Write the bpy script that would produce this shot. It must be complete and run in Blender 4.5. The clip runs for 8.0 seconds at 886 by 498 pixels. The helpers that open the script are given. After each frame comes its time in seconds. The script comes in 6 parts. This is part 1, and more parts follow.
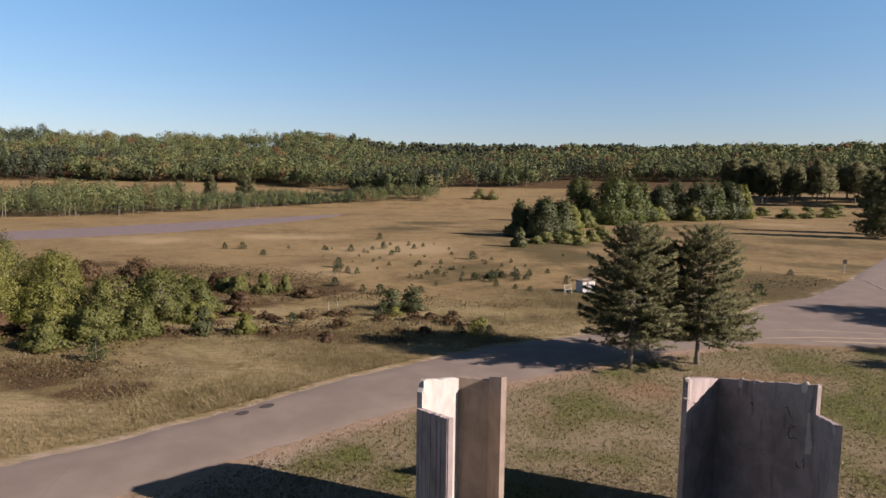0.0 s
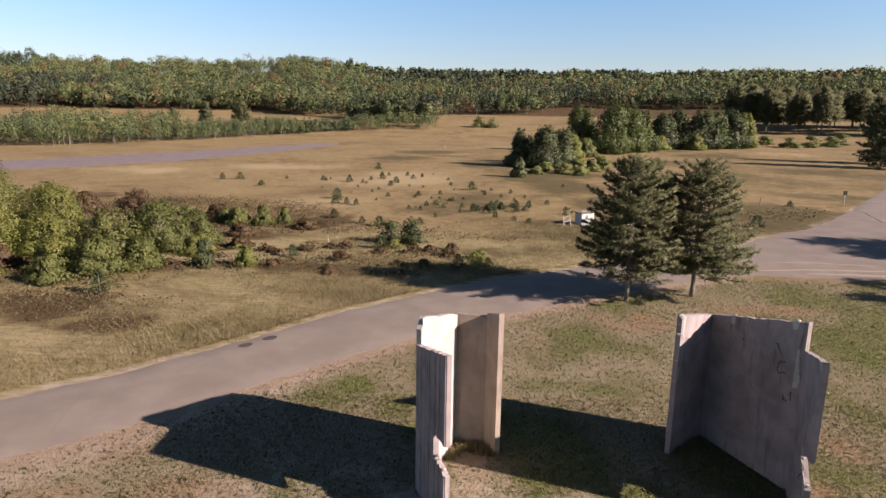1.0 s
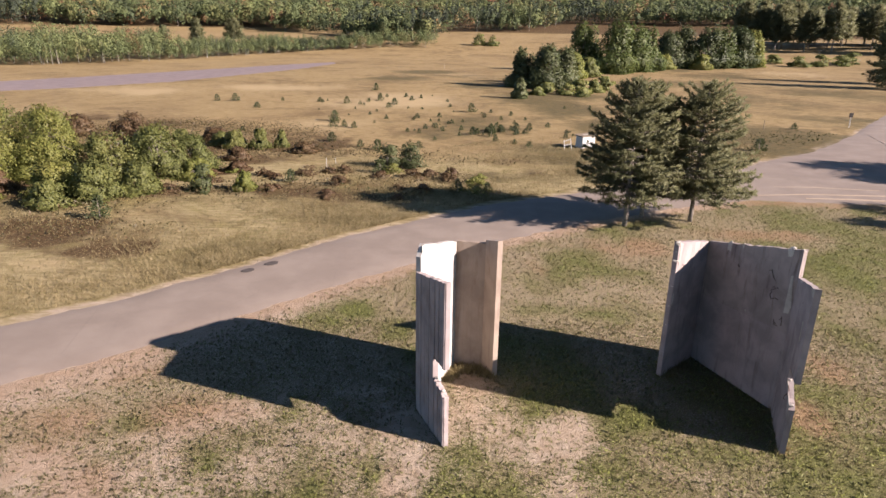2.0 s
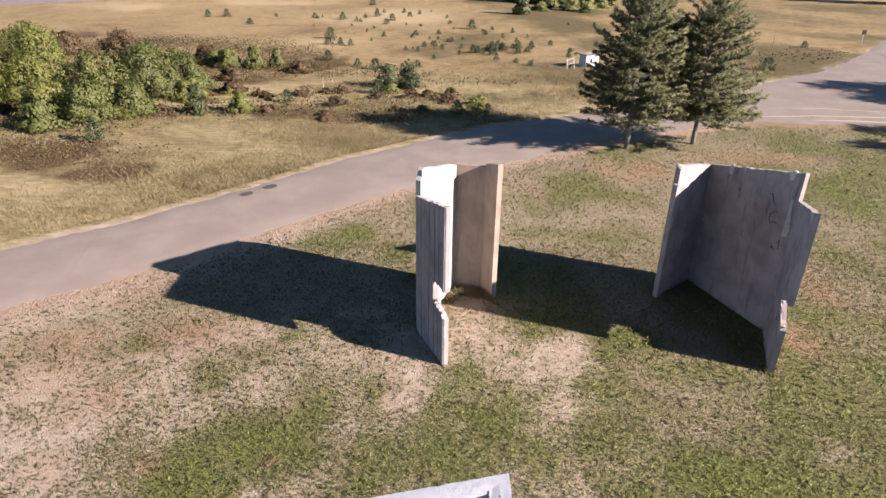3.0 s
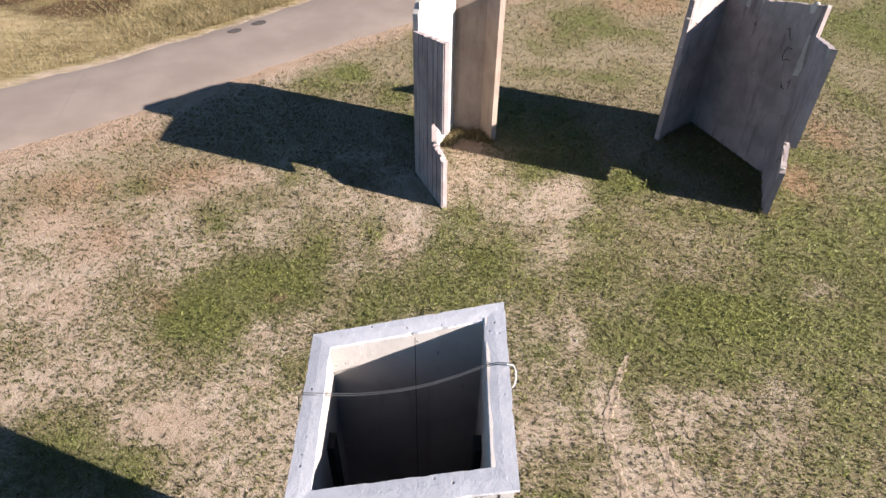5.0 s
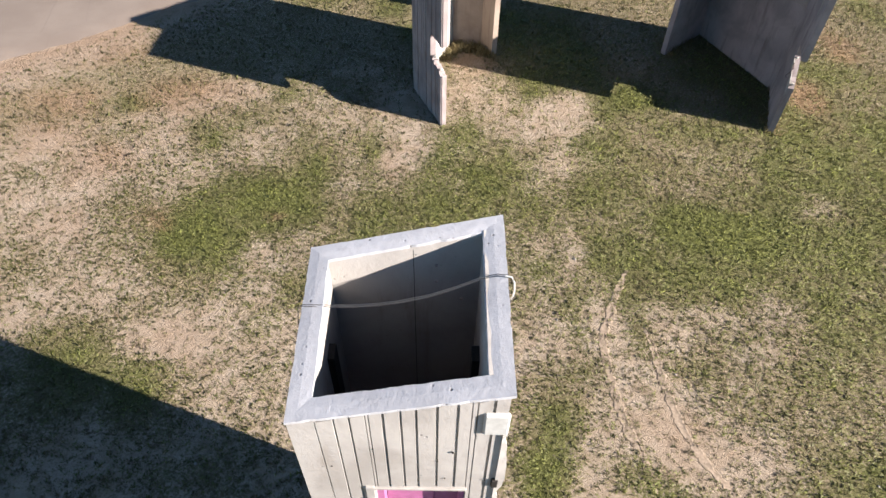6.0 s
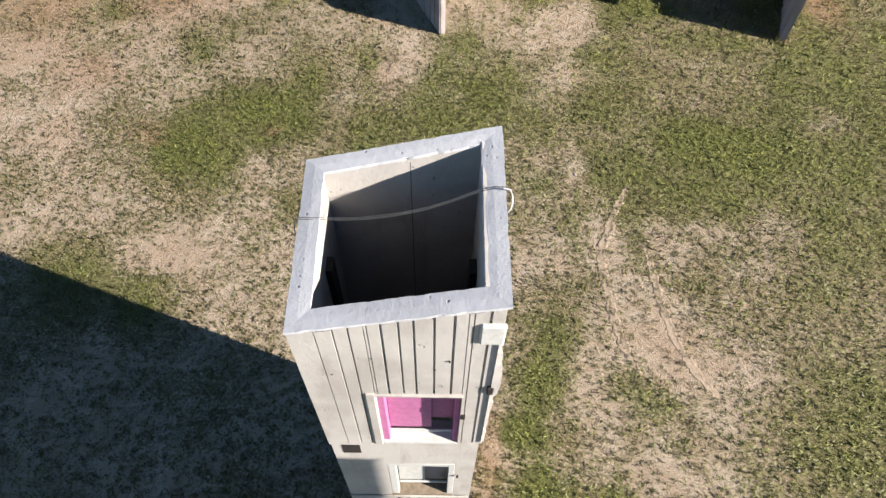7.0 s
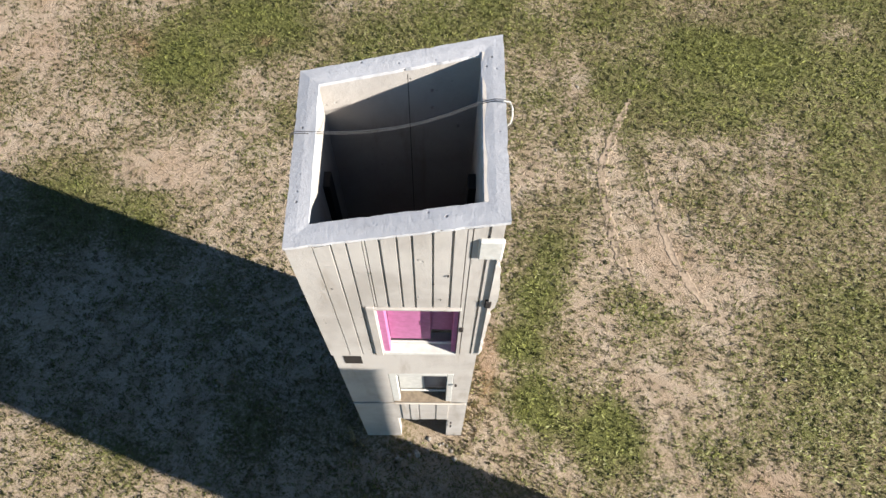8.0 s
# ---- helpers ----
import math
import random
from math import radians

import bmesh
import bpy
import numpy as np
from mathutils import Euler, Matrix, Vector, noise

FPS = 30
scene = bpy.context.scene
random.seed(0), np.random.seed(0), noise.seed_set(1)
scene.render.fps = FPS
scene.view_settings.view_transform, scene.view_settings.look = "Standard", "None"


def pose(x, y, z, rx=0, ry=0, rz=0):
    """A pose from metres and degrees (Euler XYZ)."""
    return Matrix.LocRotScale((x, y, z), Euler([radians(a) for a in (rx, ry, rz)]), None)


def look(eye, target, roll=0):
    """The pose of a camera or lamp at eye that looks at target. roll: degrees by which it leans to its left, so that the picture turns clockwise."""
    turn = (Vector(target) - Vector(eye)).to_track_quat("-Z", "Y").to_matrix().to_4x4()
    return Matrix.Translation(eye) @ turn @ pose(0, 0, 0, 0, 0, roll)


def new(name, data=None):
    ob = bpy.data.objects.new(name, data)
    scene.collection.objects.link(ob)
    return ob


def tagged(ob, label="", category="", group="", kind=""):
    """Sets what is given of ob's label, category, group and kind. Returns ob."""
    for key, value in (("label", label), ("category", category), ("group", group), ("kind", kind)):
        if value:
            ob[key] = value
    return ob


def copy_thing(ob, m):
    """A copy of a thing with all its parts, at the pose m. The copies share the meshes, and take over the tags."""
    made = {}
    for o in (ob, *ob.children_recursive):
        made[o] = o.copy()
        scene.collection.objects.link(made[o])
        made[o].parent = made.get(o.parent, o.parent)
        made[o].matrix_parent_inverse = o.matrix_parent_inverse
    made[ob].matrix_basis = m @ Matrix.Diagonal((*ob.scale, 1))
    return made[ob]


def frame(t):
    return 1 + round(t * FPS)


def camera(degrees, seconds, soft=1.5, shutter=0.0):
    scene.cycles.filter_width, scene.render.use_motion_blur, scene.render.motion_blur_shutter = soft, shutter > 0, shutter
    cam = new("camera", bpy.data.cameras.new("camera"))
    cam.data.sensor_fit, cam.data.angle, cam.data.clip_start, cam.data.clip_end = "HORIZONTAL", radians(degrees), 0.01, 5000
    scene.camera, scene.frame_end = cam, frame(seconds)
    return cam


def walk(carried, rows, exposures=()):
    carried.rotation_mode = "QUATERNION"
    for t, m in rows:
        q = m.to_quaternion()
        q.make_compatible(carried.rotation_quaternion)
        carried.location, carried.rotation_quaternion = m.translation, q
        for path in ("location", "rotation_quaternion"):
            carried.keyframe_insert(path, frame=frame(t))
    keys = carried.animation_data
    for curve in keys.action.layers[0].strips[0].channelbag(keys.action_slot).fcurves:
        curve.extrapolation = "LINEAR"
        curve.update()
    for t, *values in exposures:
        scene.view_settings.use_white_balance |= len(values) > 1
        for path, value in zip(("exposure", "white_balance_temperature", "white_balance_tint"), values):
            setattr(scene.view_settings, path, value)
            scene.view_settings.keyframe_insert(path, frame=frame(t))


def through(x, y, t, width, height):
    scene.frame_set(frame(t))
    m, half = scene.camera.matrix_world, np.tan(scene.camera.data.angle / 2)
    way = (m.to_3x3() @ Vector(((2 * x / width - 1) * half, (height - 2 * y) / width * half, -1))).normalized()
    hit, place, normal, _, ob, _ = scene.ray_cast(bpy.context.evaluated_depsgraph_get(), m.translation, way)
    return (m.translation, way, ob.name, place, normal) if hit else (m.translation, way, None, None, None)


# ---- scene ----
cam = camera(69.92, 8.0)


def aim(eye, pitch, yaw, roll):
    """Camera pose from its place and its pitch (up), yaw (left) and roll in degrees."""
    p, w = radians(pitch), radians(yaw)
    ahead = Vector((-math.sin(w) * math.cos(p), math.cos(w) * math.cos(p), math.sin(p)))
    return look(eye, Vector(eye) + 10 * ahead, roll)


WALK = [
    (0.0, (-0.010, 0.017, 13.937), -5.91, 0.78, 0.81),
    (0.5, (-0.003, 0.023, 14.160), -9.11, 0.71, 0.85),
    (1.0, (-0.004, 0.040, 14.329), -12.35, 0.62, 0.88),
    (1.5, (0.004, 0.024, 14.457), -15.77, 0.53, 0.89),
    (3.0, (-0.023, 0.018, 14.577), -26.29, 0.26, 0.94),
    (3.5, (-0.017, 0.006, 14.549), -29.60, 0.18, 1.00),
    (4.0, (0.002, 0.001, 14.534), -33.15, 0.12, 0.98),
    (4.5, (0.000, 0.000, 14.500), -36.66, 0.03, 0.99),
    (6.0, (0.013, 0.009, 14.294), -47.22, -0.34, 1.21),
    (6.5, (0.026, 0.010, 14.239), -50.92, -0.47, 1.30),
    (7.0, (0.040, 0.018, 14.213), -54.71, -0.64, 1.46),
    (7.5, (0.045, 0.015, 14.200), -58.49, -0.86, 1.59),
    (8.0, (0.050, 0.024, 14.189), -62.29, -1.16, 1.86),
]
EXPOSURES = [(0.0, 1.20, 6700, 28), (1.5, 1.74, 6680, 28), (3.0, 2.08, 6300, 26), (4.5, 2.10, 6240, 23), (8.0, 1.94, 6300, 14)]
walk(cam, [(t, aim(eye, p, w, r)) for t, eye, p, w, r in WALK], EXPOSURES)

# ---- light ----
SUN_EL, SUN_AZ = 25.8, 110.3
TO_SUN = Vector((math.sin(radians(SUN_AZ)) * math.cos(radians(SUN_EL)), math.cos(radians(SUN_AZ)) * math.cos(radians(SUN_EL)), math.sin(radians(SUN_EL))))
world = bpy.data.worlds.new("world")
scene.world = world
world.use_nodes = True
wn = world.node_tree.nodes
sky = wn.new("ShaderNodeTexSky")
sky.sky_type = "NISHITA"
sky.sun_disc = False
sky.sun_elevation, sky.sun_rotation = radians(SUN_EL), radians(SUN_AZ)
sky.altitude, sky.air_density, sky.dust_density, sky.ozone_density = 0, 1.0, 0.3, 2.5
wn["Background"].inputs[1].default_value = 0.05
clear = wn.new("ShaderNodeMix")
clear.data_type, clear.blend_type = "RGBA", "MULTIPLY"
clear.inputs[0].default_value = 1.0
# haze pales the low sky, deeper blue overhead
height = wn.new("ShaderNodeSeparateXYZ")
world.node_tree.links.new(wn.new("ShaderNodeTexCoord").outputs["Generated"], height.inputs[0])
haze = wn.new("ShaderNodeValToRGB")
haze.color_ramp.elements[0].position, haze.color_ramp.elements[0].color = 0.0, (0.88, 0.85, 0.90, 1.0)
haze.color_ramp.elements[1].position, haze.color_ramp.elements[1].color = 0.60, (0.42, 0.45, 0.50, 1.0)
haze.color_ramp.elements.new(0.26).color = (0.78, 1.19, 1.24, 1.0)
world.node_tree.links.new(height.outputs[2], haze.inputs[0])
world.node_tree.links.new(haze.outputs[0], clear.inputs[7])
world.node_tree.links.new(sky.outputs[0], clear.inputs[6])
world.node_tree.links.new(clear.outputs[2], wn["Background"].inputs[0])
sun = new("sun", bpy.data.lights.new("sun", "SUN"))
sun.data.energy, sun.data.angle, sun.data.color = 5.0, radians(0.53), (1.0, 0.92, 0.79)
sun.matrix_world = look(TO_SUN * 200, (0, 0, 0))


# ---- materials ----
TRIM = 0.545  # one trim for all base colours


class Nodes:
    """A small helper round one node material."""

    def __init__(self, name, rough=0.8, metal=0.0, spec=0.3):
        self.mat = bpy.data.materials.new(name)
        self.mat.use_nodes = True
        self.t = self.mat.node_tree
        self.b = self.t.nodes["Principled BSDF"]
        self.b.inputs["Roughness"].default_value = rough
        self.b.inputs["Metallic"].default_value = metal
        self.b.inputs["Specular IOR Level"].default_value = spec
        self.pos = self.add("ShaderNodeNewGeometry").outputs["Position"]
        self.island = self.pos.node.outputs["Random Per Island"]

    def add(self, kind):
        return self.t.nodes.new(kind)

    def wire(self, a, b):
        if isinstance(a, (int, float)):
            b.default_value = a
        elif isinstance(a, (tuple, list)):
            b.default_value = (*(TRIM * x for x in a), 1.0) if len(a) == 3 and b.type == "RGBA" else a
        else:
            self.t.links.new(a, b)

    def noise(self, scale, detail=4.0, rough=0.55, stretch=None, vec=None, warp=0.0):
        n = self.add("ShaderNodeTexNoise")
        v = vec or self.pos
        if stretch:
            m = self.add("ShaderNodeMapping")
            m.inputs["Scale"].default_value = stretch
            self.wire(v, m.inputs[0])
            v = m.outputs[0]
        self.wire(v, n.inputs["Vector"])
        n.inputs["Scale"].default_value, n.inputs["Detail"].default_value = scale, detail
        n.inputs["Roughness"].default_value, n.inputs["Distortion"].default_value = rough, warp
        return n.outputs[0]

    def ramp(self, v, lo, hi, a=0.0, b=1.0):
        n = self.add("ShaderNodeMapRange")
        n.interpolation_type = "SMOOTHSTEP"
        self.wire(v, n.inputs[0])
        for k, x in zip((1, 2, 3, 4), (lo, hi, a, b)):
            n.inputs[k].default_value = x
        return n.outputs[0]

    def math(self, op, a, b=0.0):
        n = self.add("ShaderNodeMath")
        n.operation = op
        self.wire(a, n.inputs[0])
        self.wire(b, n.inputs[1])
        return n.outputs[0]

    def mix(self, f, a, b):
        n = self.add("ShaderNodeMix")
        n.data_type = "RGBA"
        self.wire(f, n.inputs[0])
        self.wire(a, n.inputs[6])
        self.wire(b, n.inputs[7])
        return n.outputs[2]

    def colour(self, c):
        self.wire(c, self.b.inputs["Base Color"])
        return self

    def rough(self, v):
        self.wire(v, self.b.inputs["Roughness"])
        return self

    def bump(self, h, strength=0.5, distance=0.02):
        n = self.add("ShaderNodeBump")
        n.inputs["Strength"].default_value, n.inputs["Distance"].default_value = strength, distance
        self.wire(h, n.inputs["Height"])
        self.wire(n.outputs[0], self.b.inputs["Normal"])
        return self


def concrete(name, light=(0.50, 0.46, 0.41), dark=(0.34, 0.31, 0.27), stain=(0.22, 0.16, 0.12), amount=0.5, pits=0.35, pit_scale=9.0, pit_size=0.2):
    n = Nodes(name, 0.88, spec=0.25)
    streak = n.noise(1.1, 6, 0.65, stretch=(2.6, 2.6, 0.4), warp=0.3)
    blot = n.noise(0.9, 6, 0.6, warp=0.4)
    fine = n.noise(38, 6, 0.7)
    c = n.mix(n.ramp(blot, 0.35, 0.68), light, dark)
    c = n.mix(n.math("MULTIPLY", n.ramp(streak, 0.52, 0.72), amount), c, stain)
    c = n.mix(n.math("MULTIPLY", n.ramp(fine, 0.55, 0.8), 0.35), c, (0.2, 0.18, 0.16))
    n.colour(c)
    pit = n.add("ShaderNodeTexVoronoi")
    pit.inputs["Scale"].default_value = pit_scale
    n.wire(n.pos, pit.inputs["Vector"])
    hole = n.math("MULTIPLY", n.ramp(pit.outputs["Distance"], 0.25 * pit_size, pit_size, 1, 0), n.ramp(n.noise(2.5, 3), 0.6 - 0.5 * pit_size, 0.72 - 0.5 * pit_size))
    n.colour(n.mix(n.math("MULTIPLY", hole, pits), c, (0.10, 0.09, 0.085)))
    n.bump(n.math("SUBTRACT", n.math("ADD", n.math("MULTIPLY", fine, 0.5), n.noise(9, 4)), hole), 0.45, 0.014)
    return n.mat


def plain(name, c, rough=0.6, metal=0.0, vary=0.15, scale=12.0):
    n = Nodes(name, rough, metal)
    f = n.noise(scale, 5, 0.6)
    n.colour(n.mix(n.ramp(f, 0.3, 0.75), tuple(x * (1 - vary) for x in c), tuple(min(1, x * (1 + vary)) for x in c)))
    n.bump(f, 0.2, 0.004)
    return n.mat


def leaf(name, *tones, through=0.25, rough=0.55, spread=1.0, scale=0.08, toned=False):
    """Foliage: each leaf clump takes its own tone, and whole trees drift in tone."""
    tones = [(*(TRIM * x for x in tone), 1.0) for tone in tones]
    n = Nodes(name, rough, spec=0.25)
    info = n.add("ShaderNodeObjectInfo").outputs["Random"]
    drift = n.noise(scale, 3, 0.6)
    v = n.math("ADD", n.math("MULTIPLY", n.island, 0.45 * spread), n.math("MULTIPLY", n.ramp(drift, 0.3, 0.7), 0.4))
    v = n.math("ADD", v, n.math("MULTIPLY", info, 0.2))
    if toned:
        tone = n.add("ShaderNodeAttribute")
        tone.attribute_name = "tone"
        v = n.math("ADD", tone.outputs["Fac"], n.math("MULTIPLY", n.math("SUBTRACT", n.island, 0.5), 0.10))
    r = n.add("ShaderNodeValToRGB")
    r.color_ramp.elements[0].color, r.color_ramp.elements[1].color = tones[0], tones[-1]
    for k, tone in enumerate(tones[1:-1]):
        r.color_ramp.elements.new((k + 1) / (len(tones) - 1)).color = tone
    n.wire(v, r.inputs[0])
    n.colour(r.outputs[0])
    tl = n.add("ShaderNodeBsdfTranslucent")
    n.wire(r.outputs[0], tl.inputs[0])
    mx = n.add("ShaderNodeMixShader")
    mx.inputs[0].default_value = through
    n.wire(n.b.outputs[0], mx.inputs[1])
    n.wire(tl.outputs[0], mx.inputs[2])
    n.wire(mx.outputs[0], n.t.nodes["Material Output"].inputs[0])
    return n.mat


def ground_material():
    """Mown lawn, bare soil, tall dry grass and tan field, mixed by the zones kept on the ground sheet."""
    n = Nodes("ground_cover", 0.95, spec=0.1)
    zones = []
    for zone in ("lawn", "soil", "green", "brush", "straw"):
        att = n.add("ShaderNodeAttribute")
        att.attribute_name = zone
        zones.append(att.outputs["Fac"])
    lawn, soil, green, brush, straw = zones
    clump = n.noise(5.5, 5, 0.65)
    blade = n.noise(45, 5, 0.75)
    spot = n.noise(13, 3, 0.6)
    patch = n.noise(0.7, 5, 0.6, warp=0.3)
    # lawn: sandy soil, with dead litter and green undergrowth where the grass stands thick
    dirt = n.mix(n.ramp(n.noise(1.4, 6, 0.65), 0.3, 0.7), (0.42, 0.325, 0.228), (0.535, 0.445, 0.34))
    dirt = n.mix(n.ramp(n.noise(22, 6, 0.75), 0.48, 0.8, 0, 0.55), dirt, (0.25, 0.185, 0.115))
    litter = n.mix(n.ramp(blade, 0.3, 0.7), (0.14, 0.115, 0.058), (0.34, 0.285, 0.16))
    under = n.mix(n.ramp(blade, 0.3, 0.72), (0.07, 0.082, 0.026), (0.21, 0.215, 0.07))
    thatch = n.mix(n.ramp(n.math("ADD", n.math("MULTIPLY", green, 0.9), n.math("MULTIPLY", n.math("SUBTRACT", patch, 0.5), 1.1)), 0.02, 0.6), litter, under)
    parched = n.mix(n.ramp(blade, 0.3, 0.7), (0.19, 0.12, 0.058), (0.40, 0.27, 0.155))
    thatch = n.mix(n.ramp(n.math("ADD", brush, n.math("MULTIPLY", n.math("SUBTRACT", spot, 0.5), 0.9)), 0.25, 0.8, 0, 0.9), thatch, parched)
    thick = n.math("ADD", n.math("ADD", n.math("SUBTRACT", 0.52, n.math("MULTIPLY", soil, 0.7)), n.math("MULTIPLY", green, 0.4)), n.math("MULTIPLY", n.math("SUBTRACT", spot, 0.5), 1.3))
    thick = n.math("ADD", thick, n.math("MULTIPLY", n.math("SUBTRACT", blade, 0.5), 0.9))
    turf = n.mix(n.ramp(thick, 0.34, 0.62), n.mix(n.math("MULTIPLY", brush, 0.75), dirt, (0.38, 0.255, 0.165)), thatch)
    # meadow and field
    wisp = n.noise(1.3, 6, 0.7, stretch=(0.5, 1.6, 1.0))
    band = n.noise(0.035, 8, 0.7, warp=0.6)
    xyz = n.add("ShaderNodeSeparateXYZ")
    n.wire(n.pos, xyz.inputs[0])
    far = n.ramp(n.math("ADD", xyz.outputs[1], n.math("MULTIPLY", n.noise(0.08, 3), 30.0)), 78, 100)
    tall = n.mix(far, n.mix(n.ramp(wisp, 0.3, 0.72), (0.285, 0.23, 0.11), (0.50, 0.415, 0.23)), n.mix(n.ramp(wisp, 0.3, 0.72), (0.265, 0.19, 0.088), (0.42, 0.315, 0.16)))
    tall = n.mix(n.math("MULTIPLY", n.ramp(n.noise(0.16, 7, 0.72, warp=0.5), 0.46, 0.62, 0, 0.75), n.math("SUBTRACT", 1.0, far)), tall, n.mix(n.ramp(wisp, 0.3, 0.7), (0.15, 0.125, 0.045), (0.29, 0.245, 0.09)))
    tall = n.mix(n.ramp(band, 0.45, 0.68, 0, 0.8), tall, n.mix(n.ramp(wisp, 0.3, 0.7), (0.145, 0.098, 0.046), (0.25, 0.175, 0.086)))
    tall = n.mix(n.ramp(n.noise(0.075, 8, 0.72, warp=0.5), 0.5, 0.68, 0, 0.65), tall, (0.15, 0.10, 0.048))
    tall = n.mix(n.ramp(n.noise(0.33, 6, 0.72, warp=0.4), 0.5, 0.68, 0, 0.5), tall, (0.17, 0.12, 0.05))
    tall = n.mix(n.ramp(n.noise(0.21, 6, 0.72, warp=0.4), 0.55, 0.7, 0, 0.5), tall, (0.47, 0.36, 0.175))
    tall = n.mix(n.ramp(n.math("ADD", straw, n.math("MULTIPLY", n.math("SUBTRACT", wisp, 0.5), 0.8)), 0.2, 0.9, 0, 0.75), tall, (0.50, 0.39, 0.22))
    scrub = n.mix(n.ramp(clump, 0.35, 0.7), (0.07, 0.045, 0.02), (0.18, 0.118, 0.056))
    tall = n.mix(n.ramp(n.math("ADD", brush, n.math("MULTIPLY", n.math("SUBTRACT", n.noise(0.5, 5, 0.65), 0.5), 1.1)), 0.22, 0.72), tall, scrub)
    tall = n.mix(n.ramp(n.math("ADD", soil, n.math("MULTIPLY", n.math("SUBTRACT", wisp, 0.5), 0.8)), 0.4, 0.75), tall, dirt)
    tall = n.mix(n.ramp(n.math("ADD", green, n.math("MULTIPLY", n.math("SUBTRACT", n.noise(0.12, 7, 0.72), 0.5), 1.4)), 0.12, 0.62, 0, 0.9), tall, n.mix(n.ramp(wisp, 0.3, 0.7), (0.07, 0.062, 0.028), (0.18, 0.14, 0.062)))
    n.colour(n.mix(n.ramp(lawn, 0.35, 0.65), tall, turf))
    n.bump(n.math("ADD", n.math("ADD", n.math("MULTIPLY", clump, 0.6), n.math("MULTIPLY", thick, 0.5)), n.math("MULTIPLY", blade, 0.6)), 0.8, 0.05)
    return n.mat


def asphalt(name, base, worn, sand=0.5):
    n = Nodes(name, 0.9, spec=0.25)
    fine = n.noise(60, 5, 0.7)
    c = n.mix(n.ramp(n.noise(0.35, 5, 0.6), 0.35, 0.7), base, worn)
    c = n.mix(n.ramp(fine, 0.35, 0.8, 0, 0.5), c, tuple(0.55 * x for x in base))
    crack = n.add("ShaderNodeTexVoronoi")
    crack.feature = "DISTANCE_TO_EDGE"
    crack.inputs["Scale"].default_value = 0.22
    w = n.add("ShaderNodeVectorMath")
    w.operation = "ADD"
    wn_ = n.add("ShaderNodeTexNoise")
    wn_.inputs["Scale"].default_value = 0.8
    n.wire(n.pos, w.inputs[0])
    n.wire(wn_.outputs[1], w.inputs[1])
    n.wire(w.outputs[0], crack.inputs["Vector"])
    c = n.mix(n.math("MULTIPLY", n.ramp(crack.outputs[0], 0.0, 0.006, 1, 0), 0.12), c, (0.07, 0.06, 0.055))
    c = n.mix(n.math("MULTIPLY", n.ramp(n.noise(0.5, 6, 0.7, stretch=(0.5, 2.0, 1)), 0.6, 0.8), sand), c, (0.42, 0.31, 0.22))
    n.colour(c)
    n.bump(fine, 0.4, 0.006)
    return n.mat


GROUND = ground_material()
ROAD = asphalt("worn_asphalt", (0.275, 0.224, 0.184), (0.335, 0.278, 0.23), 0.7)
SIDE_ROAD = asphalt("darker_worn_asphalt", (0.262, 0.212, 0.176), (0.325, 0.268, 0.224), 0.6)
OLD_TARMAC = asphalt("purple_grey_tarmac", (0.235, 0.185, 0.18), (0.31, 0.245, 0.23), 0.6)
CONC_WHITE = concrete("pale_concrete", (0.62, 0.59, 0.545), (0.48, 0.45, 0.41), (0.31, 0.26, 0.20), 0.5)
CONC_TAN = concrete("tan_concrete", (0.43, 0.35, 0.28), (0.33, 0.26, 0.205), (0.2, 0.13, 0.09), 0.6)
CONC_GREY = concrete("grey_concrete", (0.50, 0.425, 0.405), (0.35, 0.295, 0.285), (0.20, 0.15, 0.13), 0.65)
CONC_BROWN = concrete("brown_stained_concrete", (0.46, 0.395, 0.365), (0.32, 0.27, 0.25), (0.165, 0.115, 0.095), 0.85)
CONC_EDGE = concrete("broken_concrete", (0.70, 0.66, 0.58), (0.48, 0.44, 0.38), (0.3, 0.25, 0.2), 0.3)
# cooler than the walls: skylight on the upward face put into the colour
CONC_CAP = concrete("skylit_concrete_cap", (0.765, 0.775, 0.80), (0.645, 0.655, 0.68), (0.46, 0.44, 0.43), 0.25, 0.9, 10.0, 0.2)
PINK = plain("faded_pink_paint", (0.58, 0.20, 0.40), 0.6, vary=0.12)
WHITE = plain("chalky_white_paint", (0.70, 0.70, 0.66), 0.6, vary=0.1)
STEEL = plain("rusty_reinforcing_steel", (0.12, 0.07, 0.045), 0.75, 0.5, 0.4, 40)
WIRE = plain("bare_cable", (0.24, 0.23, 0.22), 0.45, 0.6)
WOOD = plain("weathered_wood", (0.30, 0.24, 0.17), 0.85, vary=0.25)
BARK = plain("grey_brown_bark", (0.30, 0.26, 0.215), 0.95, vary=0.4, scale=9)
BIRCH = plain("pale_birch_bark", (0.30, 0.275, 0.23), 0.9, vary=0.3, scale=6)
PINE = leaf("pine_needles", (0.108, 0.12, 0.06), (0.205, 0.215, 0.10), (0.33, 0.325, 0.16), through=0.4, rough=0.6)
PINE_LIGHT = leaf("young_pine_needles", (0.048, 0.072, 0.03), (0.088, 0.115, 0.045), (0.145, 0.165, 0.065), through=0.3)
GROVE = leaf("grove_leaves", (0.06, 0.088, 0.03), (0.108, 0.148, 0.042), (0.175, 0.215, 0.06), through=0.4)
FIELD_PINE = leaf("field_pine_needles", (0.062, 0.082, 0.036), (0.115, 0.14, 0.056), (0.185, 0.205, 0.082), through=0.35)
